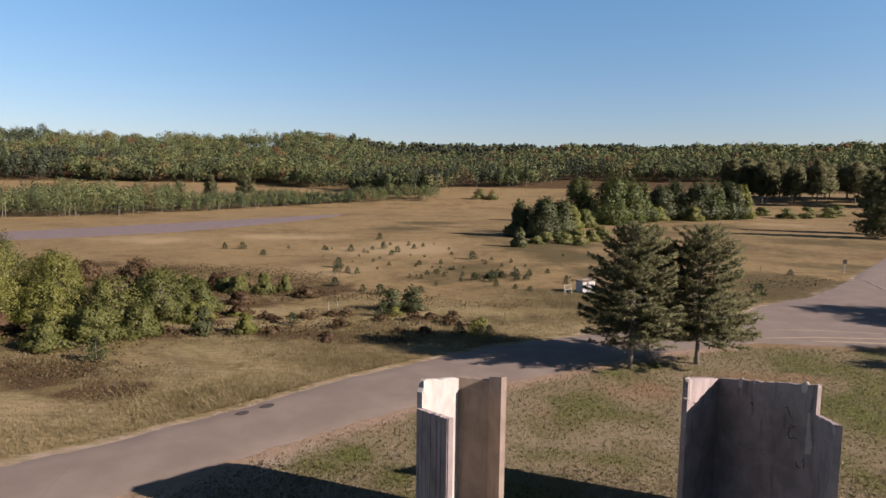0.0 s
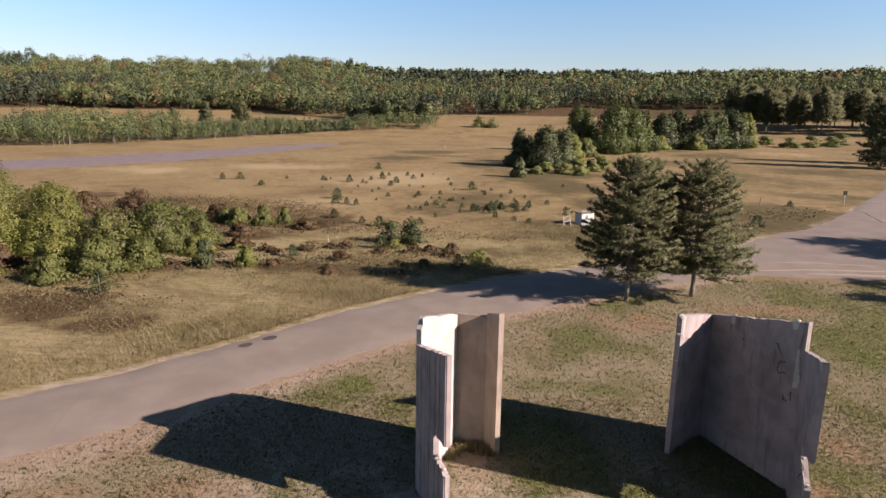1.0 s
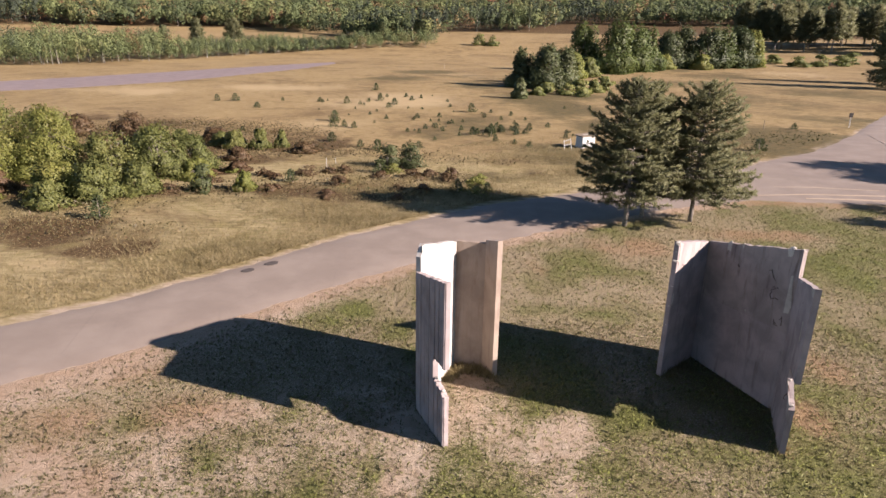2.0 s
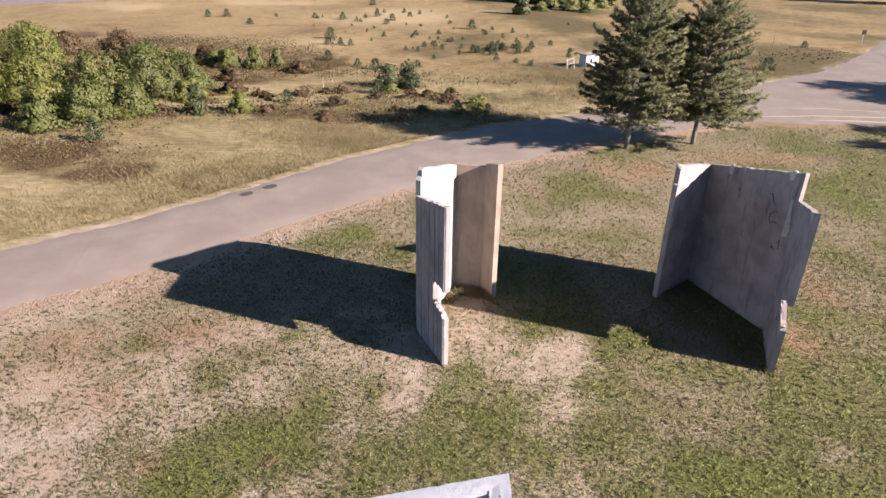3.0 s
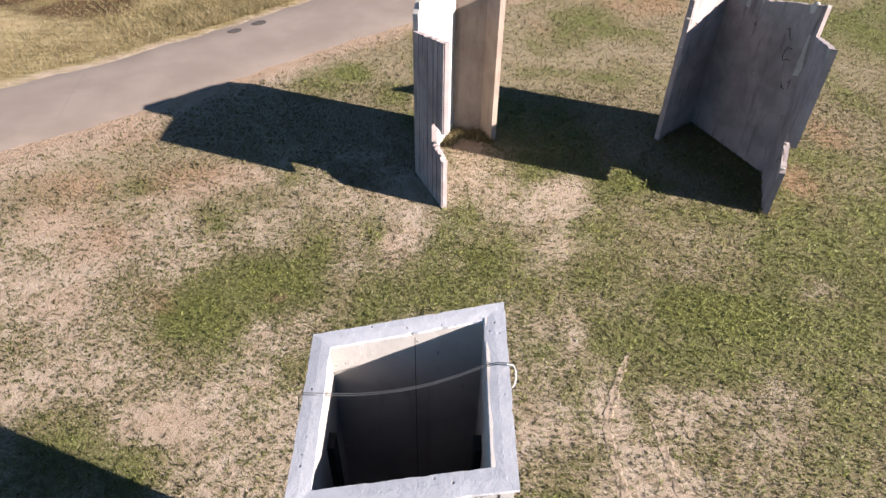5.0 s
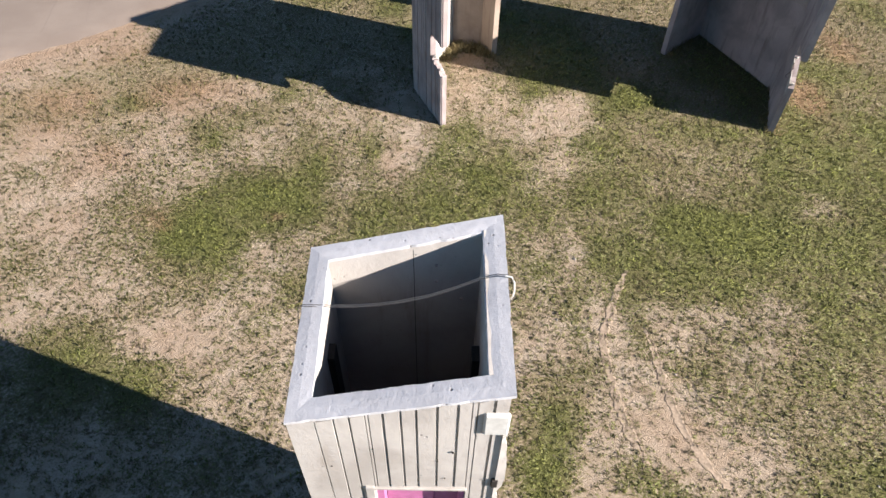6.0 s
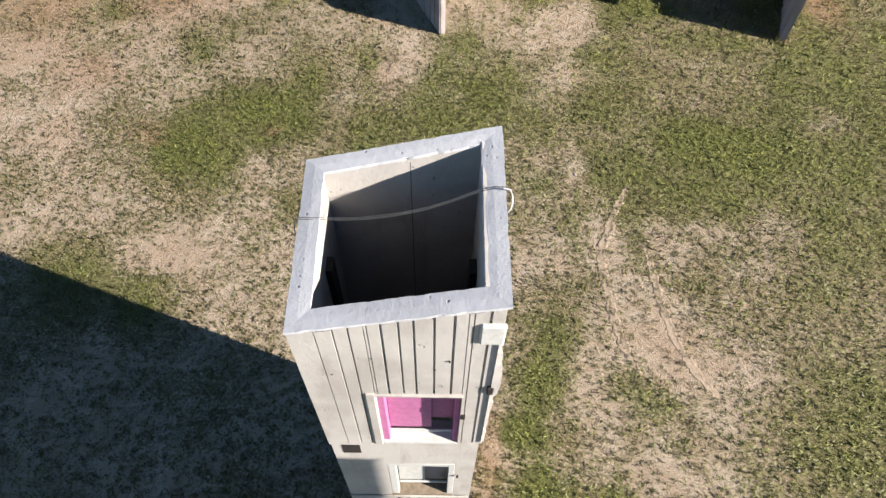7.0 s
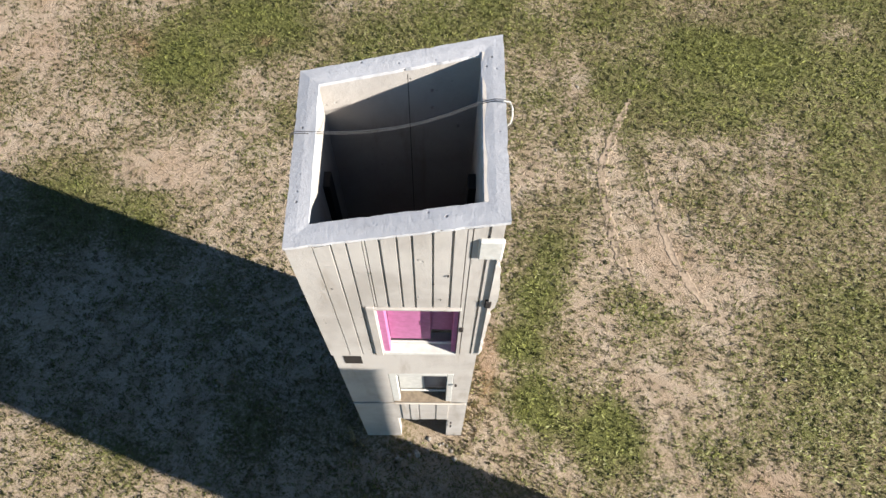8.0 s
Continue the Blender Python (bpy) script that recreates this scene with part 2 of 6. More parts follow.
GREEN = leaf("green_leaves", (0.125, 0.15, 0.05), (0.22, 0.245, 0.075), (0.32, 0.315, 0.10), through=0.45)
YELLOWING = leaf("yellowing_leaves", (0.15, 0.18, 0.045), (0.27, 0.295, 0.075), (0.39, 0.355, 0.105), through=0.45)
RUSSET = leaf("russet_leaves", (0.11, 0.06, 0.035), (0.16, 0.10, 0.05), (0.20, 0.15, 0.07), through=0.3)
# leaf tones greyed and lightened to stand in for distance haze
FOREST = leaf("hazed_autumn_forest_leaves", (0.058, 0.075, 0.05), (0.085, 0.11, 0.057), (0.122, 0.158, 0.065), (0.172, 0.205, 0.075), (0.23, 0.18, 0.08), (0.24, 0.10, 0.055), through=0.12, rough=0.9, toned=True)
LAWN = leaf("lawn_grass_blades", (0.37, 0.26, 0.145), (0.26, 0.22, 0.105), (0.21, 0.21, 0.08), (0.27, 0.295, 0.084), (0.38, 0.41, 0.11), through=0.3, toned=True)
HAY = leaf("tall_dry_grass", (0.18, 0.145, 0.06), (0.34, 0.275, 0.135), (0.50, 0.41, 0.225), through=0.35, scale=0.45)
SCRUB_LEAF = leaf("brown_scrub_leaves", (0.07, 0.055, 0.025), (0.12, 0.10, 0.038), (0.19, 0.115, 0.06), through=0.25, scale=0.3)
OLIVE_LEAF = leaf("olive_scrub_leaves", (0.045, 0.052, 0.02), (0.085, 0.09, 0.03), (0.13, 0.12, 0.045), through=0.3, scale=0.3)
DIRT = plain("sandy_soil", (0.44, 0.345, 0.25), 0.95, vary=0.25, scale=14)
STONE = plain("pale_stone", (0.42, 0.38, 0.32), 0.9, vary=0.3, scale=10)
# also painted where the tower's hole and broken corner lie in shade
DARK = plain("dark_board_and_shade", (0.03, 0.025, 0.022), 0.8, vary=0.3)
PATCH = plain("dark_tar_patch", (0.085, 0.07, 0.062), 0.9, vary=0.3, scale=8)
# ---- plan ----
def smooth(v, a, b):
    t = np.clip((np.asarray(v, float) - a) / (b - a), 0, 1)
    return t * t * (3 - 2 * t)


def terrain(x, y):
    """Height of the land: flat round the camera, a rise behind the fields, wooded hills beyond."""
    x, y = np.asarray(x, float), np.asarray(y, float)
    r, az = np.hypot(x, y), np.degrees(np.arctan2(x, y))
    left = 1 - smooth(az, -11.0, -4.5)
    ridge = 790 * left + 1150 * (1 - left)
    top = 48 * left + 70 * (1 - left) + 1.5 * np.sin(az * 0.55 + 1.0) + 1.0 * np.sin(az * 1.3) + 12.5 * np.exp(-(((az + 13.0) / 5.5) ** 2)) + 1.5 * smooth(-az, 17, 24)
    rise = 9.5 * smooth(r, 300, 470)
    hill = (top - 9.5) * np.clip((r - 480) / (ridge - 480), 0, 1) ** 1.1 - 0.03 * np.clip(r - ridge, 0, 800)
    return (rise + hill) * smooth(y, -200, 200)


ROAD_FAR = [(-60, 2), (-40, 14.5), (-30, 22.6), (-22.5, 28.9), (-18.4, 32.1), (-13.8, 36.8), (-7.9, 43.7), (-2.2, 48.8), (2.75, 53.2), (8.0, 56.0), (13.9, 59.6), (24, 65.2), (33.6, 71.3), (37.0, 75.4)]
ROAD_NEAR = [(-52, -4), (-34, 9.8), (-25, 17.6), (-18.5, 23.1), (-15.2, 25.8), (-11.3, 29.6), (-6.4, 34.6), (-2.1, 38.5), (3.5, 43.1), (11.5, 48.6), (21.9, 54.2), (28.0, 56.2), (38.9, 55.2)]


def near_edge(x):
    return np.interp(x, [p[0] for p in ROAD_NEAR] + [80], [p[1] for p in ROAD_NEAR] + [54])


def far_edge(x):
    return np.interp(x, [p[0] for p in ROAD_FAR] + [45.9, 61.5, 87, 138], [p[1] for p in ROAD_FAR] + [81.9, 98, 128.5, 190])


def blobs(x, y, rows):
    """A field of soft patches from rows of x, y, half-lengths and weight."""
    v = np.zeros_like(x)
    x, y = x + 0.9 * np.sin(y * 1.1 + 0.4) + 0.5 * np.sin(y * 2.7 + x) + 0.3 * np.sin(5.1 * y), y + 0.8 * np.sin(x * 1.3) + 0.4 * np.sin(x * 3.1 + y * 0.7)
    for cx, cy, a, b, w in rows:
        v = np.maximum(v, w * np.exp(-(((x - cx) / a) ** 2 + ((y - cy) / b) ** 2)))
    return v


BARE = [(-13.7, 15.6, 1.4, 1.2, 0.85), (-11.4, 13.8, 1.0, 0.8, 0.6), (-9.9, 11.6, 1.0, 0.8, 0.75), (-11.3, 10.5, 0.8, 0.5, 0.6), (-5.9, 10.5, 1.2, 0.7, 0.65), (3.8, 20.0, 1.7, 1.4, 0.95), (4.1, 17.7, 1.1, 0.9, 0.6), (-1.0, 18.3, 0.5, 1.2, 0.6), (12.8, 15.5, 1.0, 0.8, 0.65),
        (5.8, 7.8, 1.3, 1.0, 0.8), (6.8, 6.6, 1.4, 0.6, 0.85), (4.6, 10.5, 0.6, 1.2, 0.5), (6.3, 10.1, 0.5, 1.2, 0.5), (10.2, 7.3, 0.7, 0.6, 0.6), (-2.6, 15.8, 1.1, 0.9, 0.45), (2.5, 9.7, 0.7, 0.5, 0.55), (7.3, 10.9, 0.9, 0.4, 0.35), (5.2, 8.3, 0.9, 1.0, 0.5)]
BARE += [(6.0, 6.6, 1.0, 0.7, 0.6), (7.2, 5.6, 1.0, 0.5, 0.4), (3.9, 5.3, 0.4, 0.6, 0.65), (7.3, 2.0, 0.7, 0.3, 0.6), (-6.7, 9.8, 1.3, 0.7, 0.7), (-9.9, 11.4, 1.0, 1.0, 0.7), (-11.1, 10.6, 1.0, 0.8, 0.6), (-5.4, 11.0, 0.9, 0.5, 0.4), (6.4, 3.6, 0.4, 0.7, 0.5),
         (5.2, 4.1, 0.5, 0.7, 0.45), (9.3, 5.8, 0.8, 0.4, 0.4), (-11.2, 9.2, 0.6, 0.5, 0.4), (11.1, 8.5, 0.6, 0.7, 0.4), (-6.8, 6.7, 0.8, 1.0, 0.5), (-9.2, 5.5, 0.8, 0.5, 0.4), (8.5, 34.0, 3.6, 0.8, 0.6), (4.7, 35.5, 1.0, 1.8, 0.45), (17.5, 21.7, 0.6, 0.8, 0.75)]
BARE += [(-14.7, 17.1, 1.0, 1.3, 0.85), (-12.4, 15.7, 1.1, 0.8, 0.75), (3.5, 19.0, 1.3, 1.3, 0.8), (2.4, 21.1, 1.4, 1.0, 0.6), (-1.4, 20.2, 0.7, 1.1, 0.5), (-14.8, 23.1, 1.7, 0.7, 0.5), (-16.9, 21.7, 1.4, 0.6, 0.45), (0.8, 23.2, 0.7, 1.1, 0.4), (4.9, 21.2, 0.9, 0.9, 0.6)]
LUSH = [(9.5, 4.6, 1.6, 1.2, 0.5), (6.4, 2.6, 1.2, 0.7, 0.5), (10.6, 6.6, 1.2, 1.2, 0.4), (8.6, 3.0, 1.6, 1.1, 0.5), (7.0, 3.6, 1.2, 1.0, 0.4), (8.5, 14.3, 2.7, 1.2, 0.95), (6.2, 13.9, 1.0, 1.0, 0.6), (10.1, 13.1, 1.2, 0.7, 0.5), (12.2, 13.0, 0.8, 1.4, 0.5), (-2.6, 18.3, 0.6, 1.5, 0.5), (-7.8, 13.8, 2.2, 1.4, 0.62), (-5.6, 15.0, 2.2, 1.5, 0.62), (-4.3, 17.0, 1.2, 1.5, 0.35), (-12.0, 20.6, 0.6, 0.5, 0.6),
        (7.5, 21.7, 1.4, 0.9, 0.75), (10.8, 19.3, 1.7, 0.5, 0.6), (10.0, 8.7, 1.4, 0.8, 0.4), (2.5, 6.1, 0.8, 1.0, 0.6), (2.0, 5.0, 0.7, 0.5, 0.8), (3.0, 12.1, 0.7, 1.3, 0.35), (3.9, 2.9, 0.8, 0.8, 0.7), (2.5, 3.5, 0.7, 0.7, 0.9), (1.3, 3.9, 0.3, 0.5, 0.5)]
LUSH += [(9.8, 3.7, 0.5, 1.0, 0.45), (3.0, 7.5, 0.7, 1.0, 0.4), (2.2, 5.1, 0.6, 0.6, 0.4), (10.2, 13.4, 1.0, 0.9, 0.6), (11.0, 10.3, 1.0, 1.2, 0.4), (-6.4, 2.4, 1.4, 0.4, 0.35), (-4.9, 31.3, 0.9, 0.9, 0.95), (-6.3, 30.3, 1.5, 1.3, 0.4), (25.1, 37.4, 2.2, 4.4, 0.75),
         (28.2, 51.7, 3.8, 2.3, 0.35), (8.9, 31.3, 2.1, 0.7, 0.6), (5.3, 31.5, 1.8, 0.7, 0.4), (20.5, 30.1, 1.2, 2.1, 0.5), (-2.6, 29.1, 0.8, 1.0, 0.5), (17.0, 23.8, 1.0, 1.2, 0.4), (9.9, 19.2, 1.7, 0.9, 0.6)]
# the row at (24, 150) paints tree shade as well as undergrowth
OLIVE = [(47, 91, 12, 6, 0.85), (37, 80, 8, 4, 0.75), (54, 95, 8, 6, 0.75), (-6.3, 57, 5, 1.5, 0.85), (8, 64, 9, 3, 0.5), (-14, 54, 10, 2, 0.4), (24, 150, 16, 12, 0.7), (70, 190, 40, 14, 0.5), (20, 205, 40, 10, 0.4), (-40, 50, 14, 5, 0.5)]
PARCHED = [(-14.7, 18.9, 1.6, 1.3, 0.8), (-9.8, 21.2, 2.6, 1.3, 0.75), (-12.0, 17.1, 1.1, 0.9, 0.7), (-9.0, 14.0, 0.6, 0.4, 0.9), (-5.4, 14.6, 0.5, 0.3, 0.7), (-11.8, 14.1, 0.8, 0.6, 0.6), (14.6, 21.7, 1.1, 1.5, 0.8), (0.8, 23.5, 0.7, 1.2, 0.7), (-1.8, 17.1, 0.4, 1.2, 0.6),
           (7.5, 17.5, 0.8, 0.6, 0.4), (1.2, 4.8, 0.3, 1.2, 0.95), (-9.3, 14.3, 0.8, 0.7, 0.8), (7.3, 2.0, 0.8, 0.3, 0.7), (6.0, 7.3, 0.9, 0.7, 0.5), (-7.0, 9.8, 0.9, 0.7, 0.4), (12.1, 42.5, 3.5, 2.2, 0.9), (24.3, 45.9, 5.1, 1.2, 0.9), (17.5, 26.3, 1.1, 2.2, 0.7)]
PARCHED += [(-15.0, 24.6, 3.5, 1.2, 0.85), (-15.3, 20.5, 2.5, 1.5, 0.8), (-10.5, 21.5, 2.2, 1.7, 0.7), (-3.1, 21.0, 0.9, 1.2, 0.4), (1.1, 24.2, 1.0, 1.0, 0.8), (-4.7, 35.0, 2.0, 0.8, 0.6), (5.8, 38.4, 1.0, 2.1, 0.5)]
# beyond the road: brown hollows, dull olive stretches and paler straw in the field
HOLLOW = [(-29.9, 43.9, 5.1, 4.6, 0.9), (-23.1, 40.5, 3.7, 2.1, 0.8), (-39.0, 55.3, 3.9, 4.1, 0.8), (-25.6, 56.3, 4.0, 2.1, 0.8), (-17.9, 56.5, 6.5, 1.9, 1.0), (-7.9, 55.5, 4.5, 1.8, 0.9), (-22.0, 64.0, 6.9, 2.8, 0.6), (-29.9, 78.9, 5.5, 7.5, 0.8), (-19.0, 81.2, 6.4, 7.0, 0.8),
          (-7.3, 68.8, 3.7, 2.5, 0.8), (-27.1, 54.1, 3.9, 1.9, 0.7), (-20.8, 72.0, 5.8, 3.4, 0.7), (-12.3, 76.5, 3.4, 3.5, 0.5), (5.4, 72.6, 4.0, 1.4, 0.6), (9.8, 66.6, 3.6, 1.8, 0.45), (-52.3, 81.1, 4.2, 8.8, 0.8), (-59.0, 100.3, 5.1, 5.3, 0.8), (-44.0, 95.5, 4.9, 4.8, 0.7)]
DULL = [(18.4, 127.7, 10.5, 21.7, 0.8), (12.7, 176.8, 9.6, 12.1, 0.9), (23.3, 103.3, 5.7, 11.2, 0.7), (9.2, 101.7, 11.0, 13.6, 0.5), (48.2, 99.7, 5.6, 7.8, 0.8), (44.9, 86.2, 4.8, 6.8, 0.9), (67.2, 115.9, 9.9, 10.4, 0.6), (69.3, 146.7, 9.7, 19.7, 0.5), (100.1, 165.8, 14.6, 17.8, 0.6),
        (92.1, 230.5, 20.1, 27.5, 0.5), (13.4, 73.3, 4.7, 3.5, 0.6), (-3.3, 94.0, 8.4, 8.2, 0.35), (-17.2, 192.7, 10.2, 9.6, 0.5), (-7.9, 222.8, 9.8, 9.6, 0.6), (13.3, 80.9, 4.4, 2.6, 0.7)]
STRAW = [(-12.0, 134.3, 16.6, 14.2, 0.8), (-42.4, 157.4, 16.2, 13.0, 0.7), (-71.5, 144.4, 16.9, 10.9, 0.7), (-15.9, 98.7, 10.5, 9.0, 0.5), (125.7, 244.6, 14.6, 19.1, 0.7), (3.8, 210.5, 11.3, 17.2, 0.6), (-10.9, 46.5, 6.3, 2.0, 0.5), (-25.4, 37.2, 3.0, 1.4, 0.7), (-20.9, 45.9, 3.3, 1.8, 0.5),
         (-8.7, 61.1, 6.6, 1.2, 0.6), (3.5, 60.8, 5.0, 1.9, 0.5)]
SCRUB = [(-28, 44, 9, 3.2, 0.7), (-38, 95, 15, 6, 0.9), (-27, 90, 12, 6, 0.85), (-22, 78, 10, 7, 0.9), (-14, 76, 10, 4, 0.8), (-5, 75, 8, 2.2, 0.6), (-15, 58.5, 9, 2.0, 1.0), (-9.5, 60.5, 7, 1.8, 1.0), (-22, 55.5, 7, 2.0, 0.95),
          (-2, 62, 5, 1.1, 0.7), (-33, 51, 9, 4, 0.9), (-50, 86, 10, 8, 0.9), (4, 71, 11, 1.4, 0.7), (-32, 70, 12, 8, 0.8), (52, 96, 12, 5, 0.7), (24, 92, 10, 3, 0.45)]
# the row at (20, 150) likewise darkens for shade by the field pines
SCRUB += [(48, 118, 20, 5, 0.4), (20, 150, 20, 8, 0.5), (-12, 213, 26, 5, 0.7), (-5, 170, 25, 4, 0.4), (85, 150, 55, 55, 0.6), (130, 230, 75, 60, 0.6), (60, 100, 16, 14, 0.6), (28, 108, 22, 3, 0.7), (10, 160, 18, 3, 0.75),
          (45, 112, 25, 22, 0.5), (75, 150, 40, 35, 0.55), (33, 156, 12, 16, 0.6), (50, 205, 40, 28, 0.5), (31, 128, 13, 26, 0.55), (20, 118, 12, 12, 0.4), (26, 104, 14, 5, 0.5)]


LATTICE = np.random.default_rng(2).random((256, 256))


def fbm(x, y, size, octaves=4, shift=0.0):
    """Smooth random field between 0 and 1; size is that of its largest features in metres."""
    total, gain, out = 0.0, 1.0, 0.0
    for k in range(octaves):
        u, v = np.asarray(x, float) / size * 2**k + shift + 31.7 * k, np.asarray(y, float) / size * 2**k + shift * 1.7 + 11.3 * k
        i, j = np.floor(u).astype(int), np.floor(v).astype(int)
        f, g = u - i, v - j
        f, g = f * f * (3 - 2 * f), g * g * (3 - 2 * g)
        a, b, c, d = (LATTICE[(i + p) % 256, (j + q) % 256] for p, q in ((0, 0), (1, 0), (0, 1), (1, 1)))
        out = out + gain * ((a * (1 - f) + b * f) * (1 - g) + (c * (1 - f) + d * f) * g)
        total, gain = total + gain, gain * 0.55
    return out / total


def patches(x, y, rows, ragged=1.0):
    """Soft patches with frayed outlines from rows of x, y, half-lengths and weight."""
    v = np.zeros_like(np.asarray(x, float))
    for cx, cy, a, b, w in rows:
        v = np.maximum(v, w * np.exp(-0.8 * ((x - cx) / a) ** 2 - 0.8 * ((y - cy) / b) ** 2))
    fray = fbm(x, y, 2.4 * ragged, 4, 5.0) - 0.5
    return np.clip(v * (1 + 1.5 * fray) + 0.35 * fray * (v > 0.04), 0, 1)


def lawn_cover(x, y):
    """How thick the grass stands on the lawn, how green and how parched it is, each 0 to 1."""
    lush, bare, dry = patches(x, y, LUSH), patches(x, y, BARE), patches(x, y, PARCHED)
    thrive = fbm(x, y, 4.5, 4, 13.0) + 0.11 * smooth(x, 2, 8) - 0.12 * smooth(-x, 5, 10) - 0.06 * smooth(y, 22, 32)
    lush = np.maximum(lush, 0.5 * smooth(thrive, 0.46, 0.72) * (1 - 0.8 * bare) * (1 - 0.7 * dry))
    cover = 0.78 + 0.12 * smooth(y, 22, 32) + 0.14 * smooth(x, 5, 10) + 0.4 * lush - 0.52 * bare - 0.28 * dry + 0.65 * (fbm(x, y, 1.7, 4, 9.0) - 0.5) + 0.35 * (fbm(x, y, 0.6, 2, 3.0) - 0.5)
    return np.clip(cover, 0.05, 1), lush, dry


def mesh_from(name, verts, faces, mat, smooth_shade=False):
    """A mesh from arrays: all faces with the same number of corners."""
    verts, faces = np.asarray(verts, np.float32), np.asarray(faces, np.int32)
    me = bpy.data.meshes.new(name)
    n, k = faces.shape
    me.vertices.add(len(verts))
    me.vertices.foreach_set("co", verts.ravel())
    me.loops.add(n * k)
    me.loops.foreach_set("vertex_index", faces.ravel())
    me.polygons.add(n)
    me.polygons.foreach_set("loop_start", np.arange(0, n * k, k, dtype=np.int32))
    me.update(calc_edges=True)
    if smooth_shade:
        me.polygons.foreach_set("use_smooth", np.ones(n, bool))
    me.materials.append(mat)
    return me


def leafed(name, tris, way, mat):
    """Leaf triangles (n, 3, 3), all turned outwards and shaded along the crown's own surface."""
    tris = np.asarray(tris, float)
    flat = np.cross(tris[:, 1] - tris[:, 0], tris[:, 2] - tris[:, 0])
    back = (flat * way).sum(1) < 0
    tris[back] = tris[back][:, ::-1]
    me = mesh_from(name, tris.reshape(-1, 3), np.arange(3 * len(tris)).reshape(-1, 3), mat, True)
    way = way / (np.linalg.norm(way, axis=1)[:, None] + 1e-9)
    me.normals_split_custom_set_from_vertices(np.repeat(way, 3, 0).tolist())
    return me


def leaf_tris(c, size, way, rng, loose=0.4, aspect=0.8):
    """Triangles at the centres c, of the sizes given, lying roughly across way."""
    n = len(c)
    nrm = way / (np.linalg.norm(way, axis=1)[:, None] + 1e-9) + rng.normal(0, loose, (n, 3))
    a = np.cross(nrm, rng.normal(size=(n, 3)))
    a /= np.linalg.norm(a, axis=1)[:, None] + 1e-9
    b = np.cross(nrm, a)
    b /= np.linalg.norm(b, axis=1)[:, None] + 1e-9
    s = (np.ones(n) * size * rng.uniform(0.6, 1.4, n))[:, None]
    return np.stack([c - a * s * 0.5 - b * s * 0.5 * aspect, c - a * s * 0.5 + b * s * 0.5 * aspect, c + a * s * 0.75], 1)


def part(name, bm, material, parent=None, label=""):
    """Links a bmesh as one mesh object, under a thing or a part."""
    me = bpy.data.meshes.new(name)
    bm.to_mesh(me)
    bm.free()
    me.materials.append(material)
    ob = new(name, me)
    ob.parent = parent
    return tagged(ob, label)


def mesh_part(name, me, parent=None, label=""):
    ob = new(name, me)
    ob.parent = parent
    return tagged(ob, label)


def thing(name, at, label, category, group="", kind=""):
    ob = new(name)
    ob.empty_display_size = 0.2
    ob.matrix_basis = at if isinstance(at, Matrix) else Matrix.Translation(at)
    return tagged(ob, label, category, group, kind)


